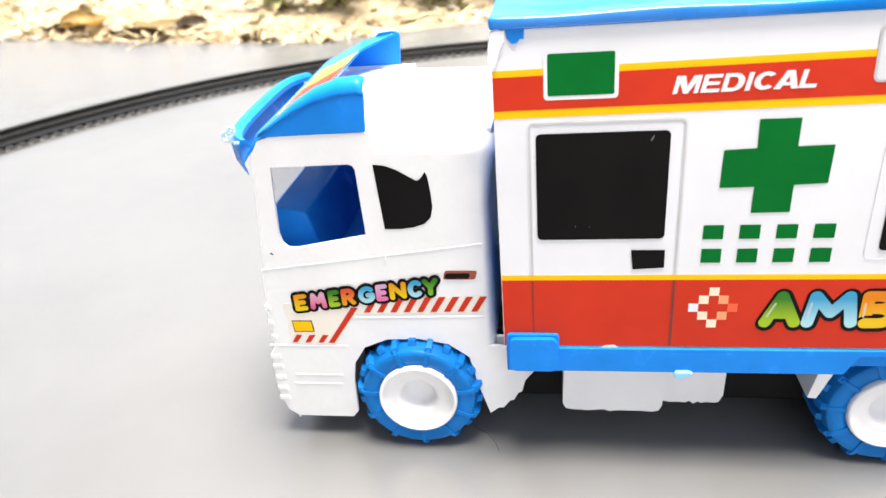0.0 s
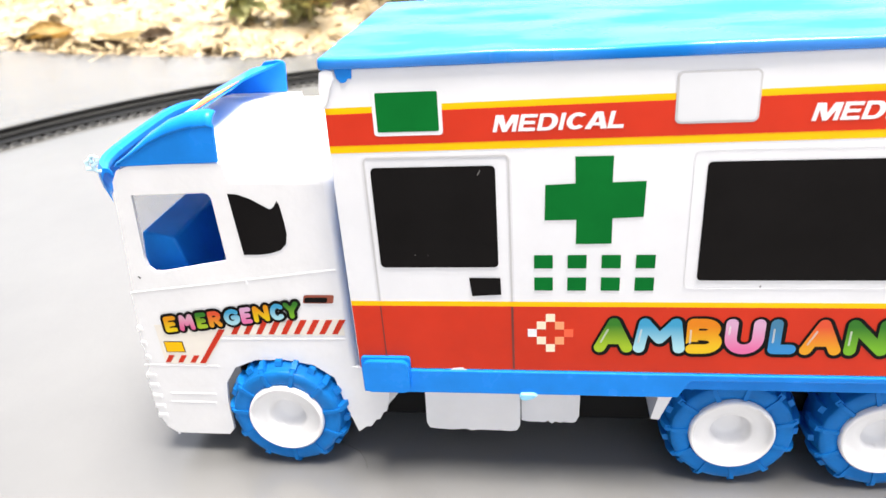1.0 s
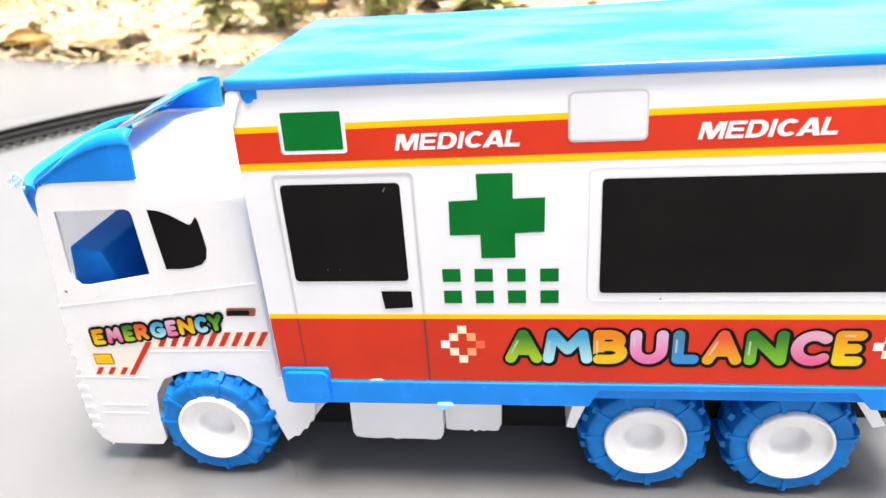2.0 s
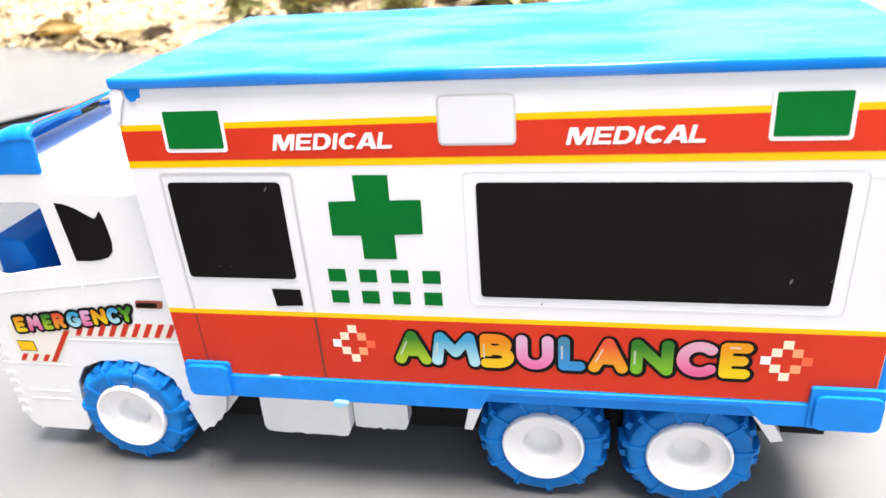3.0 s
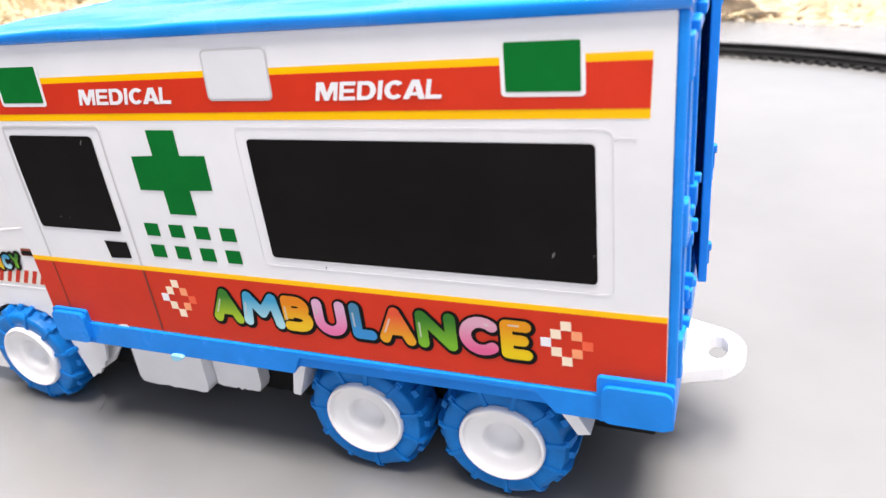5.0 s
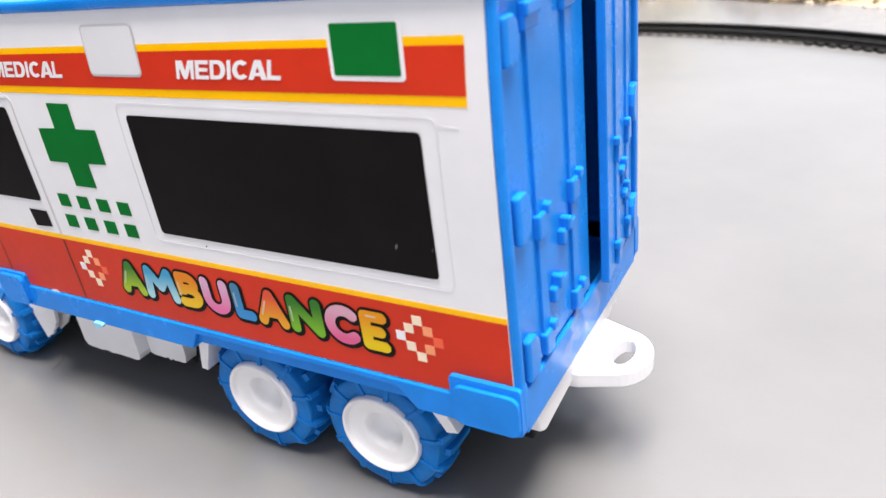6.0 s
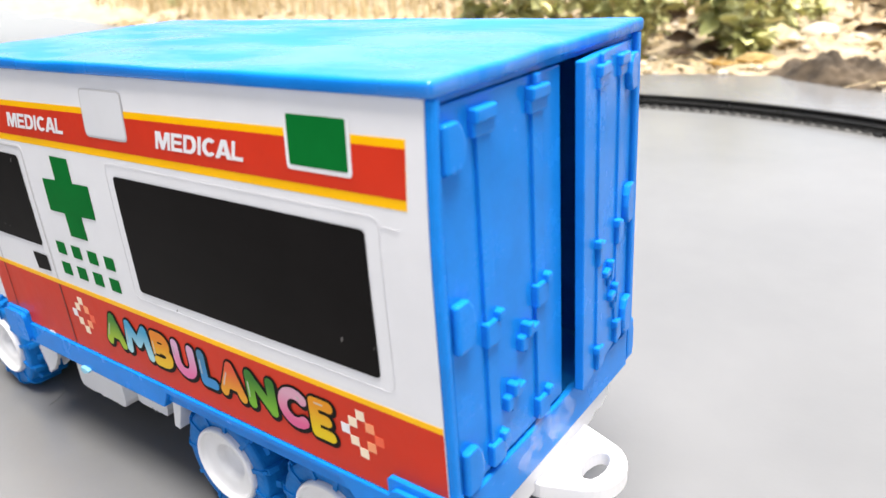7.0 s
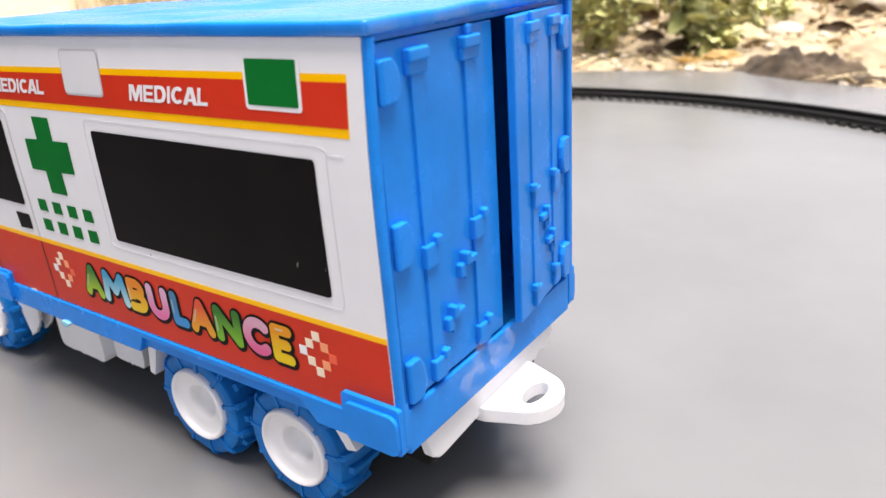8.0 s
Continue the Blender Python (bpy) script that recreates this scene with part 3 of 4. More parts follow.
# large window print
ink("window_outline", rounded(0.1150, 0.2338, 0.0916, 0.1408, 0.0026), FRAME_PALE, 2, [rounded(0.1152, 0.2336, 0.0918, 0.1406, 0.0025)])
ink("large_window", rounded(0.1191, 0.2291, 0.0949, 0.1367, 0.0014), BLACK, 3)
for x, z, s, mat in ((0.2165, 0.1034, 0.0006, BARE), (0.2282, 0.1040, 0.0004, SCUFF), (0.0475, 0.1342, 0.0004, BARE), (0.0480, 0.1350, 0.0003, BARE), (0.0245, 0.1048, 0.0002, BARE), (0.0290, 0.1046, 0.0002, SCUFF), (0.1395, 0.0926, 0.0003, SCUFF)):
    ink("scuff", [(x - 0.3 * s, z - 1.6 * s), (x + s, z), (x + 1.1 * s, z + 2 * s), (x - 0.4 * s, z + 0.4 * s)], mat, 4)
ink("crease", rect(0.2335, 0.2400, 0.1383, 0.1386), FRAME_PALE, 2)
ink("torn_paper", [(0.0335, SILL - 0.0002), (0.040, SILL - 0.0001), (0.0385, SILL + 0.0011), (0.0352, SILL + 0.0008)], PAPER, 3)
# cross and squares
ink("green_cross", [(0.0786, 0.1393), (0.0788, 0.1303), (0.0692, 0.1299), (0.0689, 0.1175), (0.0792, 0.1176), (0.0792, 0.1087), (0.0908, 0.1088), (0.0908, 0.1180), (0.1006, 0.1184), (0.1009, 0.1307), (0.0904, 0.1305), (0.0905, 0.1393)], GREEN, 2)
for i in range(4):
    for z0, z1 in ((0.0995, 0.1045), (0.0908, 0.0959)):
        x0 = 0.0653 + 0.01125 * i
        ink("green_square", rect(x0, x0 + 0.0063, z0, z1), GREEN, 2)
# chequered ornaments
for cx, cz in ((0.0708, 0.0732), (0.2193, 0.0733)):
    s = 0.0032
    for i, j, mat in ((-2, 0, PAPER), (-1, 1, PALE), (-1, -1, PALE), (0, 2, PALE), (0, -2, PALE), (1, 1, PEACH), (1, -1, PEACH), (2, 0, FAINT)):
        ink("chequer", rect(cx + i * s - s / 2, cx + i * s + s / 2, cz + j * s - s / 2, cz + j * s + s / 2), mat, 2)
# big coloured word: left and right edge of every letter
WORD = ((0.0861, 0.0995), (0.0997, 0.1174), (0.1176, 0.1296), (0.1304, 0.1434), (0.1450, 0.1543), (0.1554, 0.1688), (0.1696, 0.1836), (0.1846, 0.1976), (0.1985, 0.2086))
for k, (ch, (x0, x1)) in enumerate(zip("AMBULANCE", WORD)):
    x, w = fitted(ch, x0, x1, 0.0020)
    part("letter_outline", bubble(ch, x + 0.00025, 0.0672, w, 0.0104, 0.0032, -0.00050), INK, sticker)
    part("letter", bubble(ch, x, 0.0675, w, 0.0104, 0.0020, -0.00065), MUSIC[k], sticker)
    part("letter_shine", glint(ch, x, 0.0675, w, 0.0104, 0.00034, -0.00085), SHINE, sticker)

# the near side wall leans inwards above the windows, and all that is stuck on it with it
def lean_in(ob):
    bm = bmesh.new()
    bm.from_mesh(ob.data)
    for z in (0.118, 0.126, 0.134, 0.142, 0.150, 0.158, 0.1635):
        bmesh.ops.bisect_plane(bm, geom=bm.verts[:] + bm.edges[:] + bm.faces[:], plane_co=(0, 0, z), plane_no=(0, 0, 1))
    for v in bm.verts:
        v.co.y += 0.0024 * (max(0.0, v.co.z - 0.118) / 0.051) ** 2
    bm.to_mesh(ob.data)
    bm.free()


for ob in (cargo, near_post, clip, curl, sticker, *sticker.children):
    lean_in(ob)

# rear doors
def door_details(parent, m, near):
    """Hinges, bars, brackets and catches of one door leaf; y runs from its hinge edge."""
    made = []

    def lump(name, boxes, bevel=0.0007):
        bm = bmesh.new()
        for y0, y1, z0, z1, deep in boxes:
            slab(bm, 0.2484, 0.2488 + deep * (1.0 if near else 0.7), y0, y1, z0, z1)
        made.append(part(name, bm, BLUE, parent, bevel=bevel, segments=3))

    bars = (0.0168, 0.0427) if near else (0.0126, 0.0325)
    for y in bars:
        lump("locking_bar", [(y - 0.0026, y + 0.0026, 0.066, 0.1630, 0.0010)], 0.0004)
        lump("bracket", [(y - 0.0046, y + 0.0044, 0.1572, 0.1612, 0.0018), (y - 0.0046, y + 0.0044, 0.1606, 0.1642, 0.0028)])
        for z in (0.1012, 0.0632):
            lump("bracket", [(y - 0.0036, y + 0.0028, z, z + 0.0074, 0.0022), (y + 0.0010, y + 0.0040, z + 0.0062, z + 0.0094, 0.0030)])
    lump("bar_end", [(bars[1] - 0.0016, bars[1] + 0.0016, 0.1640, 0.1672, 0.0016)])
    for z0, z1 in ((0.1512, 0.1630), (0.1056, 0.1194), (0.0622, 0.0764)):
        bm = bmesh.new()
        h = z1 - z0
        pts = [(0.0004, z0), (0.0060, z0), (0.0080, z0 + 0.22 * h), (0.0086, z0 + 0.5 * h), (0.0080, z0 + 0.78 * h), (0.0060, z1), (0.0004, z1)]
        plate(bm, pts, [], 0, 0.0026, Matrix(((0, 1, 0, 0.2486), (1, 0, 0, 0), (0, 0, 1, 0), (0, 0, 0, 1))))
        made.append(part("hinge", bm, BLUE, parent, bevel=0.0010, segments=3))
    for y, z in ((0.0327, 0.0950), (0.0242, 0.0800)) if near else ((0.0216, 0.0940), (0.0158, 0.0830)):
        lump("catch", [(y - 0.0026, y + 0.0006, z - 0.0034, z + 0.0014, 0.0022), (y - 0.0003, y + 0.0024, z + 0.0004, z + 0.0048, 0.0032), (y + 0.0014, y + 0.0068, z + 0.0000, z + 0.0026, 0.0026), (y + 0.0002, y + 0.0020, z - 0.0050, z - 0.0010, 0.0016)])
    for o in made:
        o.data.transform(m)
        o.data.update()


def door_leaf(m, label, wide, near):
    bm = bmesh.new()
    slab(bm, 0.2458, 0.2488, 0.0, wide, 0.0618, 0.1668)
    leaf = part("rear_door", bm, BLUE, truck, label, bevel=0.0005)
    leaf.data.transform(m)
    door_details(leaf, m, near)
    return leaf


left_m = Matrix.Translation((0.0012, 0.0036, 0.0))
turn = Matrix.Translation((0.2487, WID - 0.0040, 0)) @ pose(0, 0, 0, 0, 0, 7) @ Matrix.Translation((-0.2475, 0, 0.0004)) @ Matrix.Diagonal((1, -1, 1, 1))
door_leaf(left_m, "closed blue door leaf with moulded locking bars", 0.0573, True)
door_leaf(turn, "blue door leaf standing slightly ajar", 0.0465, False)
swap = Matrix(((0, 1, 0, 0.2520), (1, 0, 0, 0), (0, 0, 1, 0), (0, 0, 0, 1)))
for k, (cy, cz, ry, rz) in enumerate(((0.0440, 0.0585, 0.0075, 0.0065), (0.0560, 0.0560, 0.0090, 0.0060), (0.0340, 0.0545, 0.0060, 0.0035))):
    blob = [(cy + ry * (1 + 0.35 * noise.noise((math.cos(q) * 1.5, math.sin(q) * 1.5, k * 4.0))) * math.cos(q), cz + rz * (1 + 0.35 * noise.noise((math.cos(q) * 1.5, math.sin(q) * 1.5, 9 + k * 4.0))) * math.sin(q)) for q in [2 * math.pi * n / 20 for n in range(20)]]
    part("clear_tape", plate(bmesh.new(), blob, [], 0.0001 * k, 0.0001 * k + 0.00008, swap), TAPE_SHEEN, truck, "scrap of clear tape with its white reflection painted in")

# rear bar and tow hitch
bm = bmesh.new()
plate(bm, [(0.0165, 0.0334), (0.0195, 0.0314), (0.024, 0.0310), (0.045, 0.0326), (0.087, 0.0336), (0.091, 0.0358), (0.0955, 0.0346), (0.102, 0.0380), (0.102, 0.0455), (0.013, 0.0455), (0.0145, 0.040)], [], 0, 0.004, Matrix(((0, 1, 0, 0.2442), (1, 0, 0, 0), (0, 0, 1, 0), (0, 0, 0, 1))))
part("rear_bar", bm, WHITE, truck, "white plastic rear bar", bevel=0.0008)
bm = bmesh.new()
hx, hy = 0.2566, 0.0630
outline = [(0.245, hy - 0.0185), (0.250, hy - 0.0180)] + arc(hx, hy, 0.0145, -62, 62, 12) + [(0.250, hy + 0.0180), (0.245, hy + 0.0185)]
hole = [(0.2610 + 0.0038 * math.cos(2 * math.pi * i / 20), hy + 0.0078 * math.sin(2 * math.pi * i / 20)) for i in range(20)]
plate(bm, outline, [hole], 0.0301, 0.0362, Matrix(((1, 0, 0, 0), (0, 0, 1, 0), (0, 1, 0, 0), (0, 0, 0, 1))))
part("tow_hitch", bm, WHITE, truck, "white plastic tow eye", bevel=0.0007)

# chassis below; its black blocks stand in for the shade under the truck
bm = bmesh.new()
slab(bm, -0.062, 0.214, 0.0235, WID - 0.0235, 0.0150, 0.0485)
part("chassis_beam", bm, UNDER, truck, bevel=0.001)
part("chassis_tail", block(0.2150, 0.2438, 0.0200, WID - 0.0200, 0.0255, 0.0484), UNDER, truck, bevel=0.001)
for cx in (-0.0372, 0.1392, 0.1935):
    bm = bmesh.new()
    lathe(bm, [(0.0, 0.014), (0.002, 0.014), (0.002, WID - 0.014), (0.0, WID - 0.014)], 12, cx, 0.0260 + dip(cx))
    part("axle", bm, WHITE, truck, smooth=True)


def ragged(x0, x1, z, n, amp, seed):
    return [(x0 + (x1 - x0) * i / n, z + amp * noise.noise((i * 0.9, seed, 0))) for i in range(n + 1)]


for y0, y1 in ((0.005, 0.030), (WID - 0.030, WID - 0.005)):
    t0, t1 = (0.0117, 0.030) if y0 < MID else (WID - 0.030, WID - 0.0117)
    part("side_tank", plate(bmesh.new(), [(0.0212, 0.0492), (0.0204, 0.0205), (0.0216, 0.0180)] + ragged(0.025, 0.0575, 0.0174, 14, 0.0010, 3.0) + [(0.0588, 0.0205), (0.0592, 0.0492)], [], t0, t1), WHITE, truck, "white plastic side tank with a ragged lower edge", bevel=0.0009)
    t0, t1 = (0.0172, 0.030) if y0 < MID else (WID - 0.030, WID - 0.0172)
    part("side_tank", plate(bmesh.new(), [(0.0594, 0.0492), (0.0592, 0.0185)] + ragged(0.062, 0.0812, 0.0178, 12, 0.0013, 7.0) + [(0.0826, 0.0215), (0.0832, 0.0492)], [], t0, t1), WHITE, truck, "white plastic side tank with a ragged lower edge", bevel=0.0009)
    part("mud_flap", plate(bmesh.new(), [(0.1125, 0.0492), (0.1188, 0.0492), (0.1118, 0.0305), (0.1085, 0.0309)], [], y0, y1 - 0.008), WHITE, truck, bevel=0.0004)
    part("mud_flap", plate(bmesh.new(), [(0.2105, 0.0492), (0.2165, 0.0492), (0.2248, 0.0345), (0.2205, 0.0335)], [], y0, y1 - 0.008), WHITE, truck, bevel=0.0004)


for y in (0.0165, WID - 0.0180):
    part("inner_mud_guard", plate(bmesh.new(), [(-0.0070, 0.0170)] + [(0.0015, 0.0225), (0.0045, 0.0262), (0.0110, 0.0345), (0.0165, 0.0420), (0.0190, 0.0492), (-0.0070, 0.0492)], [], y, y + 0.0015), WHITE, truck, bevel=0.0004)


# wheels
def wheel_at(x, y, z):
    w = new("wheel")
    w.empty_display_size = 0.01
    w.parent = truck
    bm = bmesh.new()
    lathe(bm, [(0.0150, 0.004), (0.0158, 0.0024), (0.0175, 0.0017), (0.0205, 0.0016), (0.0221, 0.0019), (0.0225, 0.0024), (0.0226, 0.0036), (0.0230, 0.0052), (0.0237, 0.0078), (0.0241, 0.0110), (0.0240, 0.0165), (0.0234, 0.0185), (0.0150, 0.0185), (0.0150, 0.004)], 66, 0, 0)
    part("tyre", bm, BLUE_TYRE, w, "blue plastic tyre", smooth=True)
    lugs = {}
    for name, feet, half, shift in (("sidewall_rib", [(0.0162, 0.0012, 0.0030), (0.0222, 0.0012, 0.0036), (0.0237, 0.0022, 0.0060)], 0.00085, 0.0), ("tread_lug", [(0.0220, 0.0024, 0.0100), (0.0244, 0.0028, 0.0104), (0.0257, 0.0062, 0.0108)], 0.00135, 0.0), ("inner_tread_lug", [(0.0232, 0.0050, 0.0190), (0.0252, 0.0056, 0.0190), (0.0258, 0.0090, 0.0186)], 0.00150, 0.5)):
        for i in range(11):
            if name not in lugs:
                bm = bmesh.new()
                rings = []
                for k, (r, y0, y1) in enumerate(feet):
                    h = half * (1.0, 0.92, 0.72)[k]
                    rings.append([bm.verts.new(p) for p in ((r, y0, -h), (r, y1, -h), (r, y1, h), (r, y0, h))])
                for a, b in zip(rings, rings[1:]):
                    for j in range(4):
                        bm.faces.new((a[j], a[(j + 1) % 4], b[(j + 1) % 4], b[j]))
                bm.faces.new(rings[0])
                bm.faces.new(rings[-1][::-1])
                lug = part(name, bm, BLUE_TYRE, w)
                lugs[name] = lug.data
            else:
                lug = new(name, lugs[name])
                lug.parent = w
            lug.matrix_basis = Matrix.Rotation(-2 * math.pi * (i + shift) / 11, 4, "Y")
    bm = bmesh.new()
    lathe(bm, [(0.0158, 0.016), (0.0158, 0.0014), (0.0156, 0.0005), (0.0151, 0.0000), (0.0146, 0.0001), (0.0142, 0.0007), (0.0139, 0.0018), (0.0134, 0.0023), (0.0100, 0.0027), (0.0082, 0.0030), (0.0075, 0.0036), (0.0070, 0.0062), (0.0062, 0.0084), (0.0042, 0.0092), (0.0, 0.0094)], 48, 0, 0)
    part("rim", bm, WHITE, w, "white plastic dished wheel rim", smooth=True)
    w.matrix_basis = pose(x, y, z)
    return w


first = wheel_at(-0.0366, 0.0034, 0.0258)
first.matrix_basis = pose(-0.0366, 0.0034, 0.0258 + dip(-0.0366), 0, 22.5, 0)
for x, turned in ((0.1390, 19), (0.1932, 24.5)):
    copy_thing(first, pose(x, 0.0034, 0.0258 + dip(x), 0, turned, 0))
for x in (-0.0372, 0.1392, 0.1935):
    copy_thing(first, pose(x, WID - 0.0036, 0.0258 + dip(x), 0, 10, 180))

# cab
CN, CF, CMID = 0.0105, 0.1075, 0.0590
side = [(-0.0080, 0.1272), (-0.0425, 0.1282), (-0.0440, 0.1358), (-0.078, 0.1362), (-0.0845, 0.1340), (-0.0872, 0.1295), (-0.0880, 0.1240), (-0.0898, 0.1040), (-0.0918, 0.0840), (-0.0928, 0.0825), (-0.0944, 0.058), (-0.0940, 0.0478), (-0.0962, 0.0440), (-0.0972, 0.0300),
        (-0.0962, 0.0205), (-0.0942, 0.0150), (-0.0905, 0.0120), (-0.0665, 0.0120), (-0.0640, 0.0150), (-0.0636, 0.0300), (-0.0622, 0.0395), (-0.0570, 0.0474), (-0.0475, 0.0513), (-0.0350, 0.0517), (-0.0235, 0.0494), (-0.0155, 0.0432),
        (-0.0128, 0.0300), (-0.0086, 0.0156), (-0.0050, 0.0185), (-0.0030, 0.0186), (-0.0005, 0.0222), (0.0012, 0.0226), (0.0030, 0.0262), (0.0045, 0.0270), (0.0060, 0.0330), (0.0075, 0.0470), (-0.0080, 0.0490)]
win = [(-0.0815, 0.1238), (-0.0812, 0.1243), (-0.0530, 0.1247), (-0.0515, 0.1240), (-0.0508, 0.1225), (-0.0502, 0.0975), (-0.0506, 0.0969), (-0.0515, 0.0966), (-0.0770, 0.0922), (-0.0805, 0.0923), (-0.0825, 0.0942), (-0.0833, 0.0980)]
bm = bmesh.new()
plate(bm, side, [win], CN, CN + 0.0016)
cab = part("cab_side", bm, WHITE, truck, "white plastic lorry cab with an open side window", bevel=0.0007)
part("cab_side", plate(bmesh.new(), side, [win], CF - 0.0016, CF), WHITE, truck, bevel=0.0007)
for near in (True, False):
    bm = bmesh.new()
    rows = []
    for x, z0 in ((-0.0440, 0.1281), (-0.0325, 0.1279), (-0.0200, 0.1275), (-0.0080, 0.1271)):
        fall = [(0.0070 * (1 - math.cos(radians(10 * k))), 0.0070 * math.sin(radians(10 * k))) for k in range(10)]
        rows.append([bm.verts.new((x, CN + y if near else CF - y, z0 + z)) for y, z in fall] + [bm.verts.new((x, CN + 0.0072 if near else CF - 0.0072, z0 - 0.001))])
    for p, q in zip(rows, rows[1:]):
        for k in range(10):
            bm.faces.new((p[k], p[k + 1], q[k + 1], q[k]))
    part("roof_shoulder", bm, WHITE, cab, smooth=True)
part("cab_roof", block(-0.0840, -0.0438, CN + 0.0016, CF - 0.0016, 0.1308, 0.1350), WHITE, cab, bevel=0.0006)
part("cab_roof", block(-0.0440, -0.0079, CN + 0.0068, CF - 0.0068, 0.1308, 0.1347), WHITE, cab, bevel=0.0006)
part("cab_rear_wall", block(-0.0068, -0.0050, CN + 0.0074, CF - 0.0074, 0.0480, 0.1306), WHITE, cab)


def corner_post(near):
    """The rounded rear corner of the cab, with its roof edge."""
    bm = bmesh.new()
    arc_pts = [(math.sin(radians(9 * k)), 0.0075 * (1 - math.cos(radians(9 * k)))) for k in range(11)]
    rows = []
    for z in (0.0480, 0.0900, 0.1080, 0.1130, 0.1175, 0.1210, 0.1240, 0.1271, 0.1295, 0.1315, 0.1330, 0.1338, 0.1341):
        inset = 0.0070 * (1 - math.sqrt(max(0.0, 1 - (max(0.0, z - 0.1271) / 0.0070) ** 2)))
        wide = float(np.interp(z, (0.048, 0.108, 0.118, 0.1271), (0.0030, 0.0032, 0.0044, 0.0068)))
        rows.append([bm.verts.new((-0.0080 + wide * x - inset, (CN + y + inset) if near else (CF - y - inset), z)) for x, y in arc_pts])
    for p, q in zip(rows, rows[1:]):
        for k in range(10):
            bm.faces.new((p[k], p[k + 1], q[k + 1], q[k]))
    y = CN + 0.0075 if near else CF - 0.0075
    lid = [bm.verts.new((-0.0082, y, 0.1340))]
    bm.faces.new(rows[-1] + lid)
    return part("rear_corner", bm, WHITE, cab, smooth=True)


corner_post(True)
corner_post(False)
part("roof_edge", block(-0.0082, -0.0030, CN + 0.0074, CF - 0.0074, 0.1308, 0.1340), WHITE, cab, bevel=0.0005)


def front_strip(z_pts, y0, y1, name, mat, parent, bulge=0.0006):
    bm = bmesh.new()
    rows = []
    for x, z in z_pts:
        rows.append([bm.verts.new((x - bulge * (1 - (2 * (y0 + (y1 - y0) * j / 12 - CMID) / (CF - CN)) ** 2), y0 + (y1 - y0) * j / 12, z)) for j in range(13)])
    back = [[bm.verts.new((v.co.x + 0.0016, v.co.y, v.co.z)) for v in r] for r in rows]
    for g in (rows, back):
        for a, b in zip(g, g[1:]):
            for j in range(12):
                bm.faces.new((a[j], a[j + 1], b[j + 1], b[j]))
    edge = [(0, j) for j in range(12)] + [(i, 12) for i in range(len(rows) - 1)] + [(len(rows) - 1, j) for j in range(12, 0, -1)] + [(i, 0) for i in range(len(rows) - 1, 0, -1)]
    for (i, j), (p, q) in zip(edge, edge[1:] + edge[:1]):
        bm.faces.new((rows[i][j], rows[p][q], back[p][q], back[i][j]))
    return part(name, bm, mat, parent)


front_strip([(-0.0916, 0.0850), (-0.0928, 0.0825), (-0.0944, 0.058), (-0.0940, 0.0478), (-0.0962, 0.0440), (-0.0972, 0.0300), (-0.0962, 0.0205), (-0.0942, 0.0150), (-0.0905, 0.0122)], CN + 0.0005, CF - 0.0005, "cab_front", WHITE, cab)
front_strip([(-0.0845, 0.1335), (-0.0872, 0.1295), (-0.0880, 0.1240)], CN + 0.0005, CF - 0.0005, "brow", WHITE, cab)
front_strip([(-0.0880, 0.1238), (-0.0916, 0.0852)], CN + 0.0016, CF - 0.0016, "windscreen", FILM, cab).visible_shadow = False
for z in (0.0215, 0.0265, 0.0320, 0.0375, 0.0425, 0.0520, 0.0590, 0.0660):
    part("front_rib", block(-0.0972 if z < 0.045 else -0.0950, -0.0925, CN - 0.0004, CN + 0.010, z - 0.0013, z + 0.0013), WHITE, cab, bevel=0.0006)
# raised mouldings on the cab side
for a, b, r in (((-0.0930, 0.0828), (-0.0080, 0.0930), 0.00045), ((-0.0600, 0.0615), (-0.0085, 0.0622), 0.0004), ((-0.0965, 0.0482), (-0.0640, 0.0480), 0.0004), ((-0.0880, 0.0335), (-0.0680, 0.0335), 0.0005), ((-0.0890, 0.0290), (-0.0690, 0.0290), 0.0005)):
    bm = bmesh.new()
    plate(bm, [(a[0], a[1] - r), (b[0], b[1] - r), (b[0], b[1] + r), (a[0], a[1] + r)], [], CN - 0.00022, CN + 0.0002)
    part("moulding_line", bm, WHITE, cab, bevel=0.0002)
part("door_stop", block(-0.0445, -0.0438, CN - 0.0008, CN + 0.0002, 0.0872, 0.0892), WHITE, cab)

part("scuff", plate(bmesh.new(), [(-0.0881, 0.0902), (-0.0876, 0.0904), (-0.0868, 0.0896), (-0.0872, 0.0893)], [], CN - 0.0002, CN + 0.0002), SCUFF, cab)
part("moulding_nub", block(-0.0908, -0.0900, CN + 0.0002, CN + 0.0010, 0.0108, 0.0124), WHITE, cab, bevel=0.0002)

# blue lining seen through the side window
bm = bmesh.new()
slab(bm, -0.0850, -0.0065, CF - 0.0040, CF - 0.0020, 0.0800, 0.1150)
slab(bm, -0.0480, -0.0460, CN + 0.0020, CF - 0.0042, 0.0600, 0.1306)
slab(bm, -0.0900, -0.0480, CN + 0.0020, CF - 0.0042, 0.0760, 0.0785)
lining = part("cab_lining", bm, BLUE, cab, "deep blue plastic inner lining")
bm = bmesh.new()
plate(bm, [(-0.0925, 0.0788), (-0.0700, 0.0788), (-0.0760, 0.1010), (-0.0890, 0.1040)], [], CN + 0.012, CF - 0.0045)
part("dashboard", bm, BLUE, lining, bevel=0.001)


def decal(name, pts, mat, layer):
    y = CN - 0.0001 - 0.00012 * layer
    return part(name, plate(bmesh.new(), pts, [], y, y + 0.0001), mat, cab)


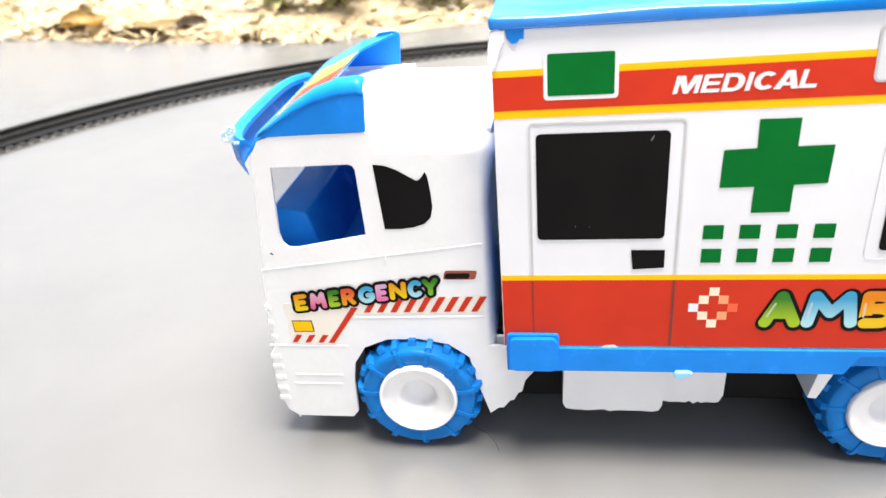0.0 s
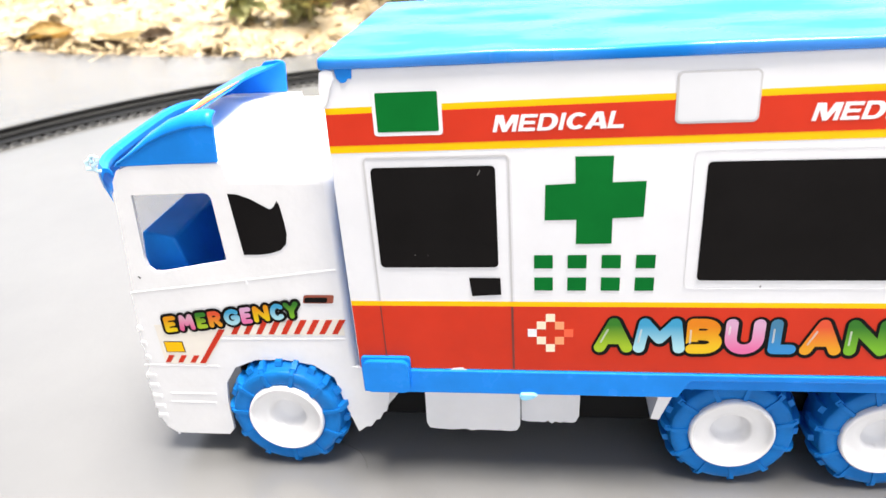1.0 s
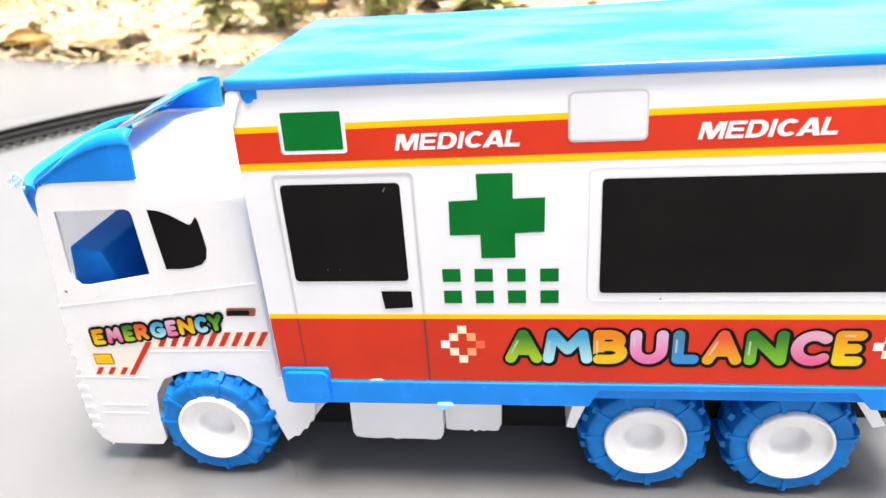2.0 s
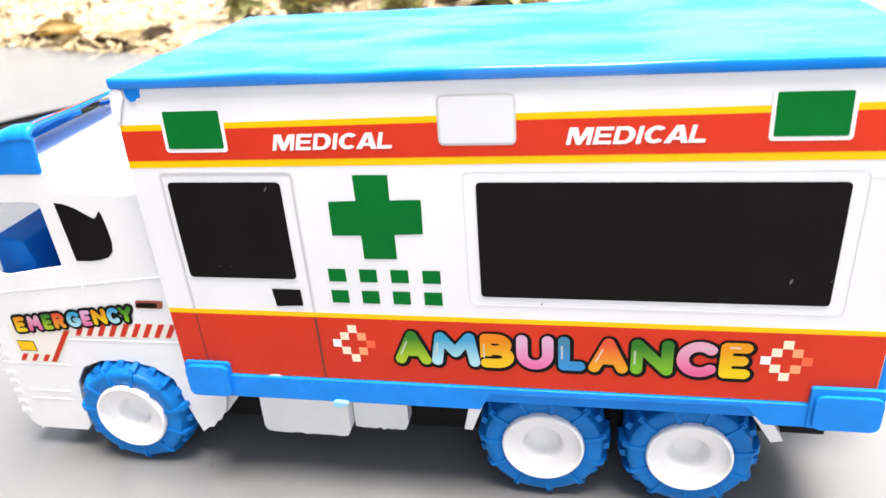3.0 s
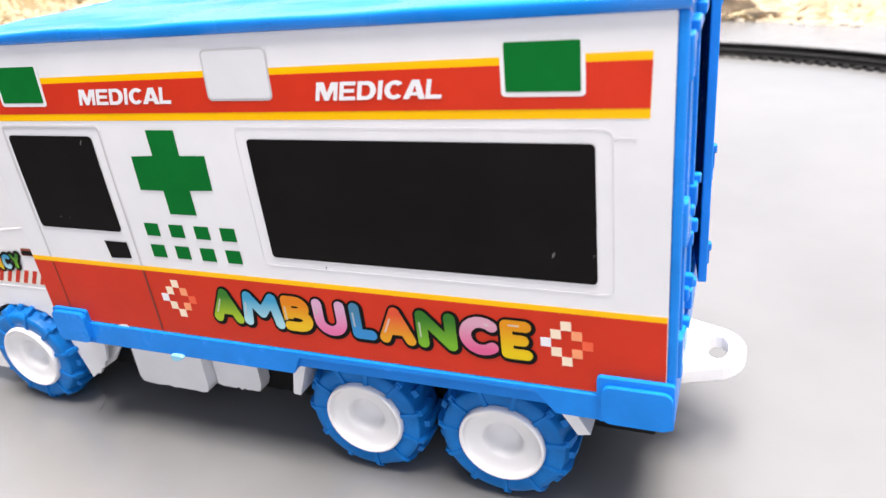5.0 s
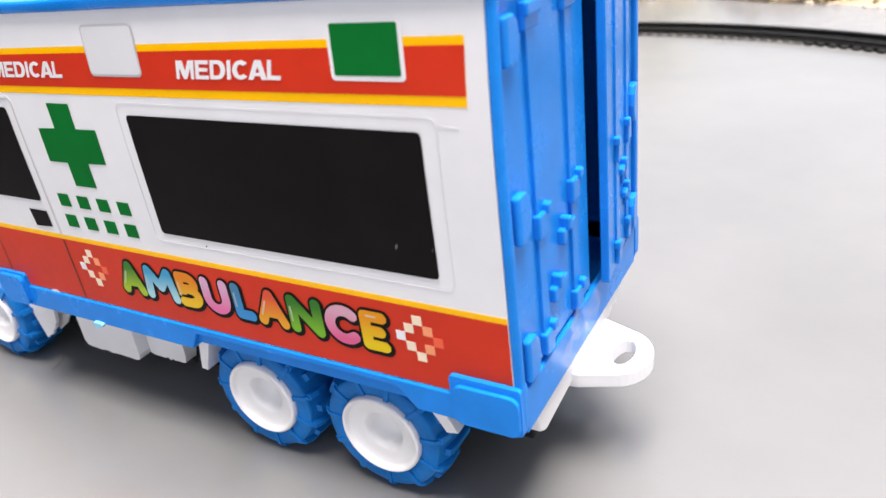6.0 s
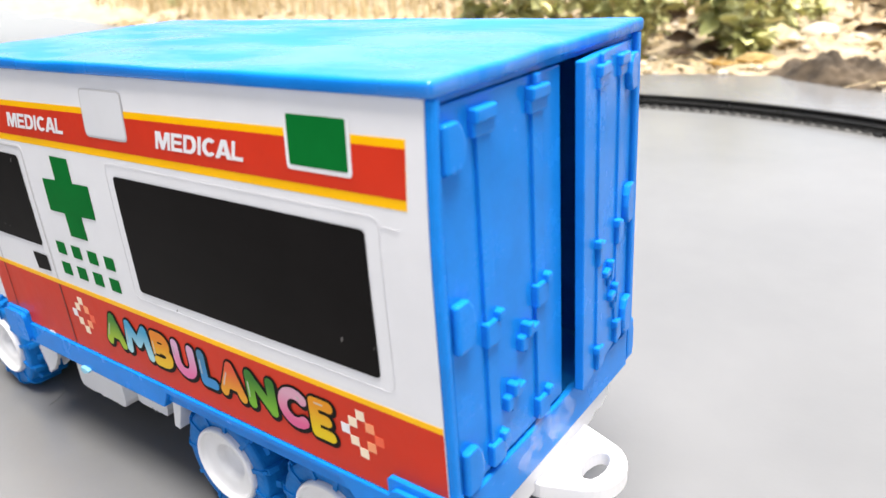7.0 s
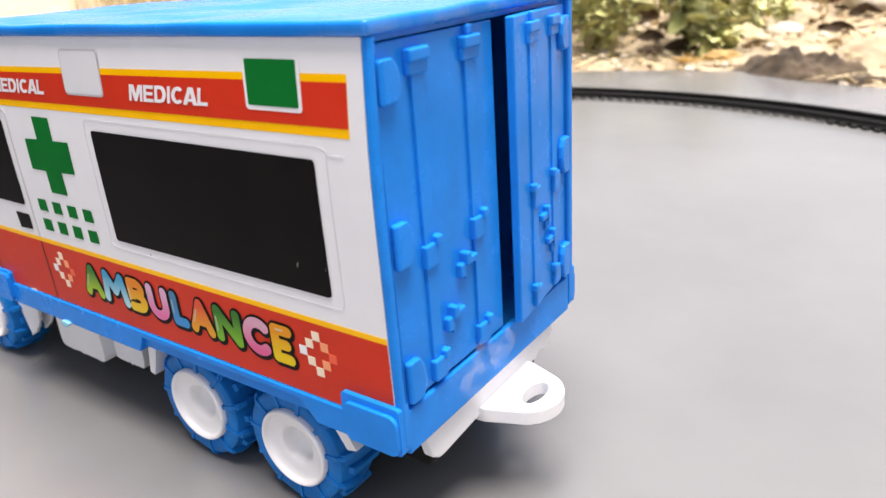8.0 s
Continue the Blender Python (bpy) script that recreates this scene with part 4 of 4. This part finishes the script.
decal("quarter_window", [(-0.0442, 0.1244), (-0.0405, 0.1240), (-0.0360, 0.1222), (-0.0320, 0.1196), (-0.0297, 0.1182), (-0.0288, 0.1182), (-0.0278, 0.1190), (-0.0262, 0.1213), (-0.0255, 0.1196), (-0.0248, 0.1130), (-0.0246, 0.1080), (-0.0256, 0.1040), (-0.0280, 0.1015), (-0.0320, 0.1002), (-0.0365, 0.0996), (-0.0427, 0.0996)], BLACK, 1)
decal("cream_panel", [(-0.0866, 0.0492), (-0.0690, 0.0488), (-0.0585, 0.0634), (-0.0085, 0.0640), (-0.0085, 0.0716), (-0.0500, 0.0690), (-0.0870, 0.0680)], CREAM, 1)
for i in range(9):
    x, rise = -0.0552 + 0.0052 * i, 0.0006 * i / 8
    decal("red_slash", [(x, 0.0640 + rise), (x + 0.0024, 0.0640 + rise), (x + 0.0064, 0.0706 + rise), (x + 0.0038, 0.0706 + rise)], RED, 2)
decal("red_slash", [(-0.0716, 0.0497), (-0.0691, 0.0497), (-0.0573, 0.0662), (-0.0600, 0.0662)], RED, 2)
for i in range(3):
    x = -0.0866 + 0.0054 * i
    decal("red_slash", [(x, 0.0498), (x + 0.0022, 0.0498), (x + 0.0048, 0.0534), (x + 0.0024, 0.0534)], RED, 2)
decal("lamp_edge", [(-0.0848, 0.0549), (-0.0764, 0.0550), (-0.0768, 0.0602), (-0.0850, 0.0602)], INK, 2)
decal("yellow_lamp", [(-0.0844, 0.0553), (-0.0768, 0.0554), (-0.0772, 0.0598), (-0.0846, 0.0598)], YELLOW, 3)
decal("door_handle", rounded(-0.0232, -0.0112, 0.0786, 0.0822, 0.0008, shear=0.25), RUST, 2)
decal("handle_slot", rounded(-0.0226, -0.0135, 0.0790, 0.0812, 0.0008, shear=0.25), INK, 3)
BADGE = ((-0.0823, -0.0770), (-0.0760, -0.0692), (-0.0684, -0.0638), (-0.0631, -0.0575), (-0.0563, -0.0497), (-0.0493, -0.0447), (-0.0440, -0.0374), (-0.0369, -0.0315), (-0.0312, -0.0252))
for k, (ch, (x0, x1)) in enumerate(zip("EMERGENCY", BADGE)):
    x, w = fitted(ch, x0, x1, 0.0010)
    zz = 0.0657 + (x0 + 0.0823) * 0.135
    part("letter_outline", bubble(ch, x, zz, w, 0.0054, 0.0022, CN - 0.00050, 0.135), INK, cab)
    part("letter", bubble(ch, x, zz, w, 0.0054, 0.0010, CN - 0.00066, 0.135), MUSIC[(8, 7, 0, 5, 1, 3, 8, 1, 6)[k]], cab)

# blue wind deflector on the cab roof: two fins joined by a sloping panel with a notched rear edge
fin = [(-0.0850, 0.1354), (-0.0452, 0.1362), (-0.0441, 0.1520), (-0.0446, 0.1538), (-0.0470, 0.1546), (-0.0540, 0.1540), (-0.0620, 0.1514), (-0.0700, 0.1470), (-0.0780, 0.1412), (-0.0835, 0.1370)]
FAR_X, FAR_Z = -0.0055, -0.0035
bm = bmesh.new()
plate(bm, [(x, z - 0.18 * max(0.0, z - 0.1366)) for x, z in fin], [], CN - 0.0004, CN + 0.0012)
deflector = part("wind_deflector", bm, BLUE, truck, "blue plastic roof wind deflector with side fins", bevel=0.0005)
part("side_fin", plate(bmesh.new(), [(x + FAR_X * (x > -0.06), z + FAR_Z * (z > 0.137)) for x, z in fin], [], CF - 0.0012, CF + 0.0004), BLUE, deflector, bevel=0.0005)


def crest(x):
    """Height of the deflector's slope at x."""
    return 0.1362 + 0.56 * max(0.0, x + 0.0850) if x < -0.0600 else 0.1502 + 0.26 * (x + 0.0600)


rows = []
for j in range(29):
    y = CN + 0.0012 + (CF - CN - 0.0024) * j / 28
    w = (y - CN) / (CF - CN)
    u = abs(2 * w - 1)
    xr = -0.0600 + 0.0155 * max(0.0, (u - 0.72) / 0.28) ** 1.2 + FAR_X * w
    xf = -0.0850
    dip = 0.0008 * (1 - u ** 4)
    rows.append([])
    for i in range(15):
        s = i / 14
        x = xf + (xr - xf) * s
        rows[-1].append((x, y, crest(x - FAR_X * w) + FAR_Z * w * s - dip * min(1.0, 2.2 * s)))


def skin(bm, grid_pts, thick):
    up = [[bm.verts.new(p) for p in r] for r in grid_pts]
    dn = [[bm.verts.new((p[0], p[1], p[2] - thick)) for p in r] for r in grid_pts]
    for g in (up, dn):
        for a, b in zip(g, g[1:]):
            for i in range(len(a) - 1):
                bm.faces.new((a[i], a[i + 1], b[i + 1], b[i]))
    nr, nc = len(up), len(up[0])
    rim_i = [(0, i) for i in range(nc - 1)] + [(j, nc - 1) for j in range(nr - 1)] + [(nr - 1, i) for i in range(nc - 1, 0, -1)] + [(j, 0) for j in range(nr - 1, 0, -1)]
    for (p, q), (r, s) in zip(rim_i, rim_i[1:] + rim_i[:1]):
        bm.faces.new((up[p][q], up[r][s], dn[r][s], dn[p][q]))
    return bm


shoulder = [[(x + 0.0004, CN - 0.0007 + 0.0050 * (1 - math.cos(radians(18 * k))), z - 0.24 * max(0.0, z - 0.1366) * (1 - math.sin(radians(18 * k)))) for k in range(6)] for x, z in fin[3:]]
part("fin_shoulder", skin(bmesh.new(), shoulder, 0.0010), BLUE, deflector, smooth=True)
part("slope_panel", skin(bmesh.new(), rows, 0.0013), BLUE, deflector, smooth=False, bevel=0.0004)
# visor with rounded corners in front of the windscreen
lip = []
for j in range(21):
    w = j / 20
    u = abs(2 * w - 1)
    y = CN + 0.0035 + (CF - CN - 0.011) * w
    out = 0.0080 * (1 - u ** 6)
    sag, back = 0.0014 + 0.0022 * (1 - w) ** 2, 0.0022 * (1 - w) ** 2
    lip.append([(x + back, y, z - sag) for x, z in ((-0.0905 - out, 0.1358), (-0.0920 - out, 0.1372), (-0.0938 - out, 0.1374), (-0.0955 - out, 0.1345), (-0.0950 - out, 0.1300), (-0.0935 - out * 0.8, 0.1255))])
part("sun_visor", skin(bmesh.new(), lip, 0.0018), BLUE, deflector, bevel=0.0003)
curl_y = CN + 0.0040
for cx, cz, rad, a0, a1, thick in ((-0.0966, 0.1350, 0.0017, 40, 330, 0.00075), (-0.0948, 0.1372, 0.0012, -40, 200, 0.00065), (-0.0938, 0.1340, 0.0016, 90, 300, 0.0007)):
    part("moulding_flash", tube(bmesh.new(), [(x, curl_y + 0.0006 * math.sin(9 * x / rad), z) for x, z in arc(cx, cz, rad, a0, a1, 9)], thick), FLASH, deflector, smooth=True)
for off, mat, j0, j1, i0 in ((0.0003, ORANGE, 4, 23, 2), (0.0005, RED, 6, 14, 3)):
    part("deflector_sticker", skin(bmesh.new(), [[(p[0], p[1], p[2] + off) for p in r[i0:]] for r in rows[j0:j1]], 0.0002), mat, deflector)


# thin thread curled on the floor beside the front wheel
bm = tube(bmesh.new(), [(x, y, 0.0010) for x, y in ((-0.0246, 0.0204), (-0.0171, 0.0182), (-0.0109, 0.0146), (-0.0072, 0.0093), (-0.0054, 0.0043))], 0.00013)
tagged(part("thread", bm, FLANGE, None, smooth=True), "thin dark thread curled on the cement floor", "thread")


# ---- litter and plants behind the floor ----
rnd = random.Random(7)


def curled_leaf(length, width, curl, rough, seed):
    bm = bmesh.new()
    n, k = 10, 6
    g = []
    for i in range(n + 1):
        s = i / n
        w = width * math.sin(math.pi * min(1, s * 0.97 + 0.015)) ** 0.8 * (1 + 0.15 * noise.noise((s * 6, seed, 0)))
        row = []
        for j in range(k + 1):
            v = 2 * j / k - 1
            row.append(bm.verts.new((length * (s - 0.5), v * w / 2, curl * (abs(v) ** 1.6) * w + 0.25 * length * curl * (2 * s - 1) ** 2 + rough * noise.noise((s * 5, v * 2, seed)))))
        g.append(row)
    for a, b in zip(g, g[1:]):
        for j in range(k):
            bm.faces.new((a[j], a[j + 1], b[j + 1], b[j]))
    bmesh.ops.solidify(bm, geom=bm.faces, thickness=0.0008)
    return bm


def dead_leaf(x, y, length, width, turn, tilt, mat, label, seed):
    z = max(soil(x, y), -0.004) + 0.010
    ob = part("dead_leaf", curled_leaf(length, width, 0.35, 0.006, seed), mat, None, smooth=True)
    ob.matrix_basis = pose(x, y, z, tilt, 0, turn)
    return tagged(ob, label, "leaf", "dead leaves on the soil")


for k, (x, y, le, wi, tn, ti, mat, lab) in enumerate((
        (-0.607, 1.022, 0.055, 0.030, 30, 30, LEAF_DARK, "small dark rotten leaf on sandy soil"),
        (-0.681, 0.966, 0.115, 0.024, -4, 50, LEAF_DARK, "long dark curled leaf at the floor's edge"),
        (-0.878, 1.066, 0.075, 0.026, 12, 40, LEAF_DARK, "dark brown leaf lying among straw"),
        (-0.675, 1.030, 0.110, 0.070, 10, 12, LEAF_PALE, "large bleached dry leaf on sandy soil"),
        (-0.375, 1.262, 0.120, 0.060, 15, 15, LEAF_OCHRE, "large orange-brown dry leaf"),
        (-0.310, 1.215, 0.070, 0.030, -10, 30, LEAF_DARK, "dark rotten leaf beside an orange one"),
        (-0.862, 1.098, 0.090, 0.060, 50, 15, LEAF_OCHRE, "yellow dry leaf on the soil"),
        (-0.220, 1.000, 0.060, 0.034, 70, 20, LEAF_PALE, "pale dry leaf near the floor's edge"),
        (0.060, 1.050, 0.060, 0.030, 20, 20, LEAF_OCHRE, "ochre dry leaf under weeds"),
        (0.020, 1.010, 0.060, 0.024, -20, 10, LEAF_OCHRE, "ochre dry leaf at the floor's edge"),
        (0.060, 1.240, 0.080, 0.050, 80, 25, LEAF_PALE, "pale dry leaf under weeds"),
        (-0.060, 1.070, 0.045, 0.026, 40, 15, LEAF_DARK, "dark leaf put in to deepen the shade under weeds"),
        # Dark leaves among weeds below stand in for shaded gaps between the plants.
        (-0.120, 1.420, 0.080, 0.050, 10, 50, LEAF_DARK, "dark leaf standing in for a shaded gap among weeds"),
        (-0.020, 1.500, 0.075, 0.050, -15, 55, LEAF_DARK, "dark leaf standing in for a shaded gap among weeds"),
        (-0.100, 1.180, 0.050, 0.030, 30, 40, LEAF_DARK, "dark leaf put in to deepen the shade under weeds"),
        (-0.200, 1.250, 0.060, 0.040, -40, 45, LEAF_DARK, "dark leaf put in to deepen the shade under weeds"),
        (-0.257, 1.583, 0.070, 0.045, 5, 55, LEAF_DARK, "dark leaf standing in for a shaded gap among weeds"),
        (-0.030, 1.132, 0.055, 0.030, 10, 45, LEAF_DARK, "dark leaf put in to deepen the shade under weeds"),
        (-0.114, 1.353, 0.070, 0.034, -8, 50, LEAF_DARK, "dark leaf put in to deepen the shade under weeds"),
        (0.196, 1.530, 0.060, 0.034, 15, 50, LEAF_DARK, "dark leaf-shaped spot on pale sandy soil"),
        (0.184, 1.276, 0.060, 0.026, -12, 40, LEAF_DARK, "dark leaf-shaped spot on pale sandy soil"),
        (-0.011, 1.787, 0.090, 0.050, 20, 60, LEAF_DARK, "dark leaf standing in for a shaded gap among weeds"),
        (-1.150, 1.260, 0.090, 0.050, -30, 20, LEAF_PALE, "pale dry leaf on sandy soil"),
        (-0.520, 1.330, 0.085, 0.050, 0, 20, LEAF_PALE, "bleached dry leaf on sandy soil"))):
    dead_leaf(x, y, le, wi, tn, ti, mat, lab, k * 3.3)


def scatter(name, label, category, mat, count, maker, region):
    bm = bmesh.new()
    for _ in range(count):
        x, y = region()
        maker(bm, x, y)
    me = bpy.data.meshes.new(name)
    bm.to_mesh(me)
    bm.free()
    me.materials.append(mat)
    return tagged(new(name, me), label, category, kind="stuff")


def behind(depth=1.3, power=1.6):
    x = rnd.uniform(-2.6, 1.6)
    return x, edge_of_slab(x) - 0.004 + depth * rnd.random() ** power


def on_heap(x, y):
    return ((x - 0.185) / 0.12) ** 2 + ((y - 0.972) / 0.068) ** 2 < 1


def chip(bm, x, y):
    s = (0.003 + 0.017 * rnd.random() ** 2.5) * (0.5 if x > -0.25 and y < 1.15 else 1.0)
    if on_heap(x, y):
        return
    m = Matrix.Translation((x, y, max(soil(x, y), 0) + rnd.uniform(0.0, 0.008))) @ Euler((rnd.uniform(-0.7, 0.7), rnd.uniform(-0.7, 0.7), rnd.uniform(0, 6.3))).to_matrix().to_4x4()
    w = s * rnd.uniform(0.3, 0.6)
    pts = [(-s, 0, 0), (-0.4 * s, -w, 0.2 * w), (0.5 * s, -0.8 * w, 0.3 * w), (s, 0, 0), (0.5 * s, 0.8 * w, 0.3 * w), (-0.4 * s, w, 0.2 * w)]
    v = [bm.verts.new(m @ Vector(p)) for p in pts]
    bm.faces.new((v[0], v[1], v[2], v[3]))
    bm.faces.new((v[0], v[3], v[4], v[5]))


def straw_bit(bm, x, y):
    if on_heap(x, y):
        return
    le, a = rnd.uniform(0.03, 0.12), rnd.uniform(0, 6.3)
    z = max(soil(x, y), 0) + rnd.uniform(0.002, 0.012)
    w = rnd.uniform(0.0006, 0.0016)
    dx, dy = math.cos(a) * le / 2, math.sin(a) * le / 2
    nx, ny = -math.sin(a) * w, math.cos(a) * w
    t = rnd.uniform(-0.3, 0.3) * le
    a0, a1 = [bm.verts.new((x - dx + nx * s, y - dy + ny * s, z)) for s in (-1, 1)]
    b0, b1 = [bm.verts.new((x + nx * s, y + ny * s, z + 0.006)) for s in (-1, 1)]
    c0, c1 = [bm.verts.new((x + dx + nx * s, y + dy + ny * s, z + t * 0.2)) for s in (-1, 1)]
    bm.faces.new((a0, a1, b1, b0))
    bm.faces.new((b0, b1, c1, c0))


def pebble(bm, x, y):
    if on_heap(x, y):
        return
    r = rnd.uniform(0.003, 0.011)
    g = bmesh.ops.create_icosphere(bm, subdivisions=1, radius=r, matrix=Matrix.Translation((x, y, max(soil(x, y), -0.002) + r * 0.3)) @ Euler((0, 0, rnd.uniform(0, 6))).to_matrix().to_4x4() @ Matrix.Diagonal((1, rnd.uniform(0.6, 1), rnd.uniform(0.5, 0.8), 1)))


scatter("leaf_litter", "dry broken leaf crumbs covering the soil", "leaf litter", LITTER, 8000, chip, behind)
scatter("straw", "pale dry straw strewn over the soil", "straw", STRAW, 1500, straw_bit, behind)
scatter("gravel", "small pale pebbles in the soil", "gravel", STONE, 700, pebble, behind)


def blade(bm, x, y):
    h, a = rnd.uniform(0.08, 0.34) * (2.4 if x < -0.9 and y > 1.9 else 1.0), rnd.uniform(0, 6.3)
    lean = rnd.uniform(0.05, 0.5) * h
    w = rnd.uniform(0.0012, 0.0036)
    px, py = -math.sin(a) * w, math.cos(a) * w
    z = soil(x, y)
    prev = None
    for i in range(5):
        s = i / 4
        cx, cy, cz = x + math.cos(a) * lean * s * s, y + math.sin(a) * lean * s * s, z + h * s * (1 - 0.15 * s)
        q = [bm.verts.new((cx + px * (1 - 0.9 * s) * k, cy + py * (1 - 0.9 * s) * k, cz)) for k in (-1, 1)]
        if prev:
            bm.faces.new((prev[0], prev[1], q[1], q[0]))
        prev = q


def thicket():
    x = rnd.uniform(-4.0, 1.8)
    lim = max(1.6, edge_of_slab(x) + 0.25) if x < -0.35 else (1.62 if x < 0.1 else 1.6)
    return x, lim + 2.6 * rnd.random() ** 1.4


scatter("dry_grass", "tall dry yellow grass blades behind the floor", "grass", STRAW, 4600, blade, thicket)


def weed(x, y, height, leaves, size, seed):
    r = random.Random(seed)
    root = thing("weed_plant", "low yellow-green weed with small leaves on soil", "plant", "weeds behind the floor", (x, y, soil(x, y) - 0.004))
    stems, crown = bmesh.new(), bmesh.new()
    for _ in range(r.randint(4, 7)):
        a, lean = r.uniform(0, 6.3), r.uniform(0.1, 0.7)
        h = height * r.uniform(0.6, 1.0)
        prev = None
        for i in range(6):
            s = i / 5
            c = Vector((math.cos(a) * lean * h * s ** 1.4, math.sin(a) * lean * h * s ** 1.4, h * s))
            rad = 0.0022 * (1 - 0.7 * s)
            q = [stems.verts.new(c + Vector((rad * math.cos(b), rad * math.sin(b), 0))) for b in (0, 2.1, 4.2)]
            if prev:
                for j in range(3):
                    stems.faces.new((prev[j], prev[(j + 1) % 3], q[(j + 1) % 3], q[j]))
            prev = q
            for _ in range(leaves if i > 1 else 1):
                le = size * r.uniform(0.5, 1.2)
                m = Matrix.Translation(c) @ Euler((r.uniform(-0.9, 0.5), r.uniform(-0.6, 0.6), r.uniform(0, 6.3))).to_matrix().to_4x4()
                w = le * 0.3
                v = [crown.verts.new(m @ Vector(p)) for p in ((0, 0, 0), (0.35 * le, -w, 0.08 * le), (0.75 * le, -0.7 * w, 0.04 * le), (le, 0, -0.08 * le), (0.75 * le, 0.7 * w, 0.04 * le), (0.35 * le, w, 0.08 * le), (0.5 * le, 0, 0.0))]
                for f in ((0, 1, 6), (1, 2, 6), (2, 3, 6), (3, 4, 6), (4, 5, 6), (5, 0, 6)):
                    crown.faces.new([v[q] for q in f])
    part("stalk", stems, STEM, root)
    part("foliage", crown, LEAF_GREEN, root)
    return root


sow = random.Random(21)
for k in range(47):
    if k < 27:
        x, y = sow.uniform(-0.48, 0.10), 1.08 + 0.55 * sow.random() ** 1.3
    else:
        x, y = sow.uniform(-3.2, 1.4), sow.uniform(1.9, 3.2)
    weed(x, y, sow.uniform(0.06, 0.22), 4, sow.uniform(0.020, 0.046), 100 + k)


# heap of dark soil at the floor's edge
def heap(x, y, rx, ry, h, mat, label, seed):
    bm = bmesh.new()
    n, k = 72, 30
    rows = []
    for i in range(k + 1):
        s = i / k
        row = []
        for j in range(n):
            a = 2 * math.pi * j / n
            f = 1 + 0.22 * noise.noise((math.cos(a) * 1.3, math.sin(a) * 1.3, seed))
            px, py = rx * s * f * math.cos(a), ry * s * f * math.sin(a)
            z = h * (1 - s ** 1.7) + 0.016 * noise.noise((px * 22, py * 22, seed)) * (1 - 0.5 * s) + 0.010 * noise.noise((px * 60, py * 60, seed)) + 0.005 * noise.noise((px * 150, py * 150, seed))
            row.append(bm.verts.new((px, py, z - 0.006 * s)))
            if i == 0:
                break
        rows.append(row)
    for j in range(n):
        bm.faces.new((rows[0][0], rows[1][j], rows[1][(j + 1) % n]))
    for a, b in zip(rows[1:], rows[2:]):
        for j in range(n):
            bm.faces.new((a[j], b[j], b[(j + 1) % n], a[(j + 1) % n]))
    ob = part("soil_mound", bm, mat, None, smooth=True)
    ob.matrix_basis = pose(x, y, max(0, soil(x, y)) - 0.002, 0, 0, -26)
    return tagged(ob, label, "soil heap")


heap(0.185, 0.972, 0.115, 0.050, 0.032, DARK_DIRT, "low heap of dark damp soil at the floor's edge", 2.0)
heap(0.36, 1.100, 0.20, 0.13, 0.036, DIRT, "low bank of pale sandy soil behind the dark heap", 5.0)


def rock(x, y, r, flat, label, seed, mat=STONE):
    bm = bmesh.new()
    bmesh.ops.create_icosphere(bm, subdivisions=3, radius=r)
    for v in bm.verts:
        v.co *= 1 + 0.22 * noise.noise(v.co / r * 1.2 + Vector((seed, 0, 0))) + 0.05 * noise.noise(v.co / r * 5)
        v.co.z *= flat
    ob = part("stone", bm, mat, None, smooth=True)
    ob.matrix_basis = pose(x, y, soil(x, y) + r * flat * 0.5, 0, 0, seed * 40)
    return tagged(ob, label, "stone")


rock(0.09, 1.36, 0.030, 0.6, "pale stone among weeds", 1.3)
rock(0.23, 1.66, 0.10, 0.45, "broad pale tan stone behind the weeds", 2.1)
rock(-0.98, 1.06, 0.022, 0.6, "whitish stone at the floor's edge", 3.3)
rock(0.16, 1.90, 0.16, 0.6, "reddish-brown clod of clay behind a pale stone", 6.1, RED_CLAY)
rock(-0.03, 1.50, 0.035, 0.5, "small white stone among weeds", 7.2)
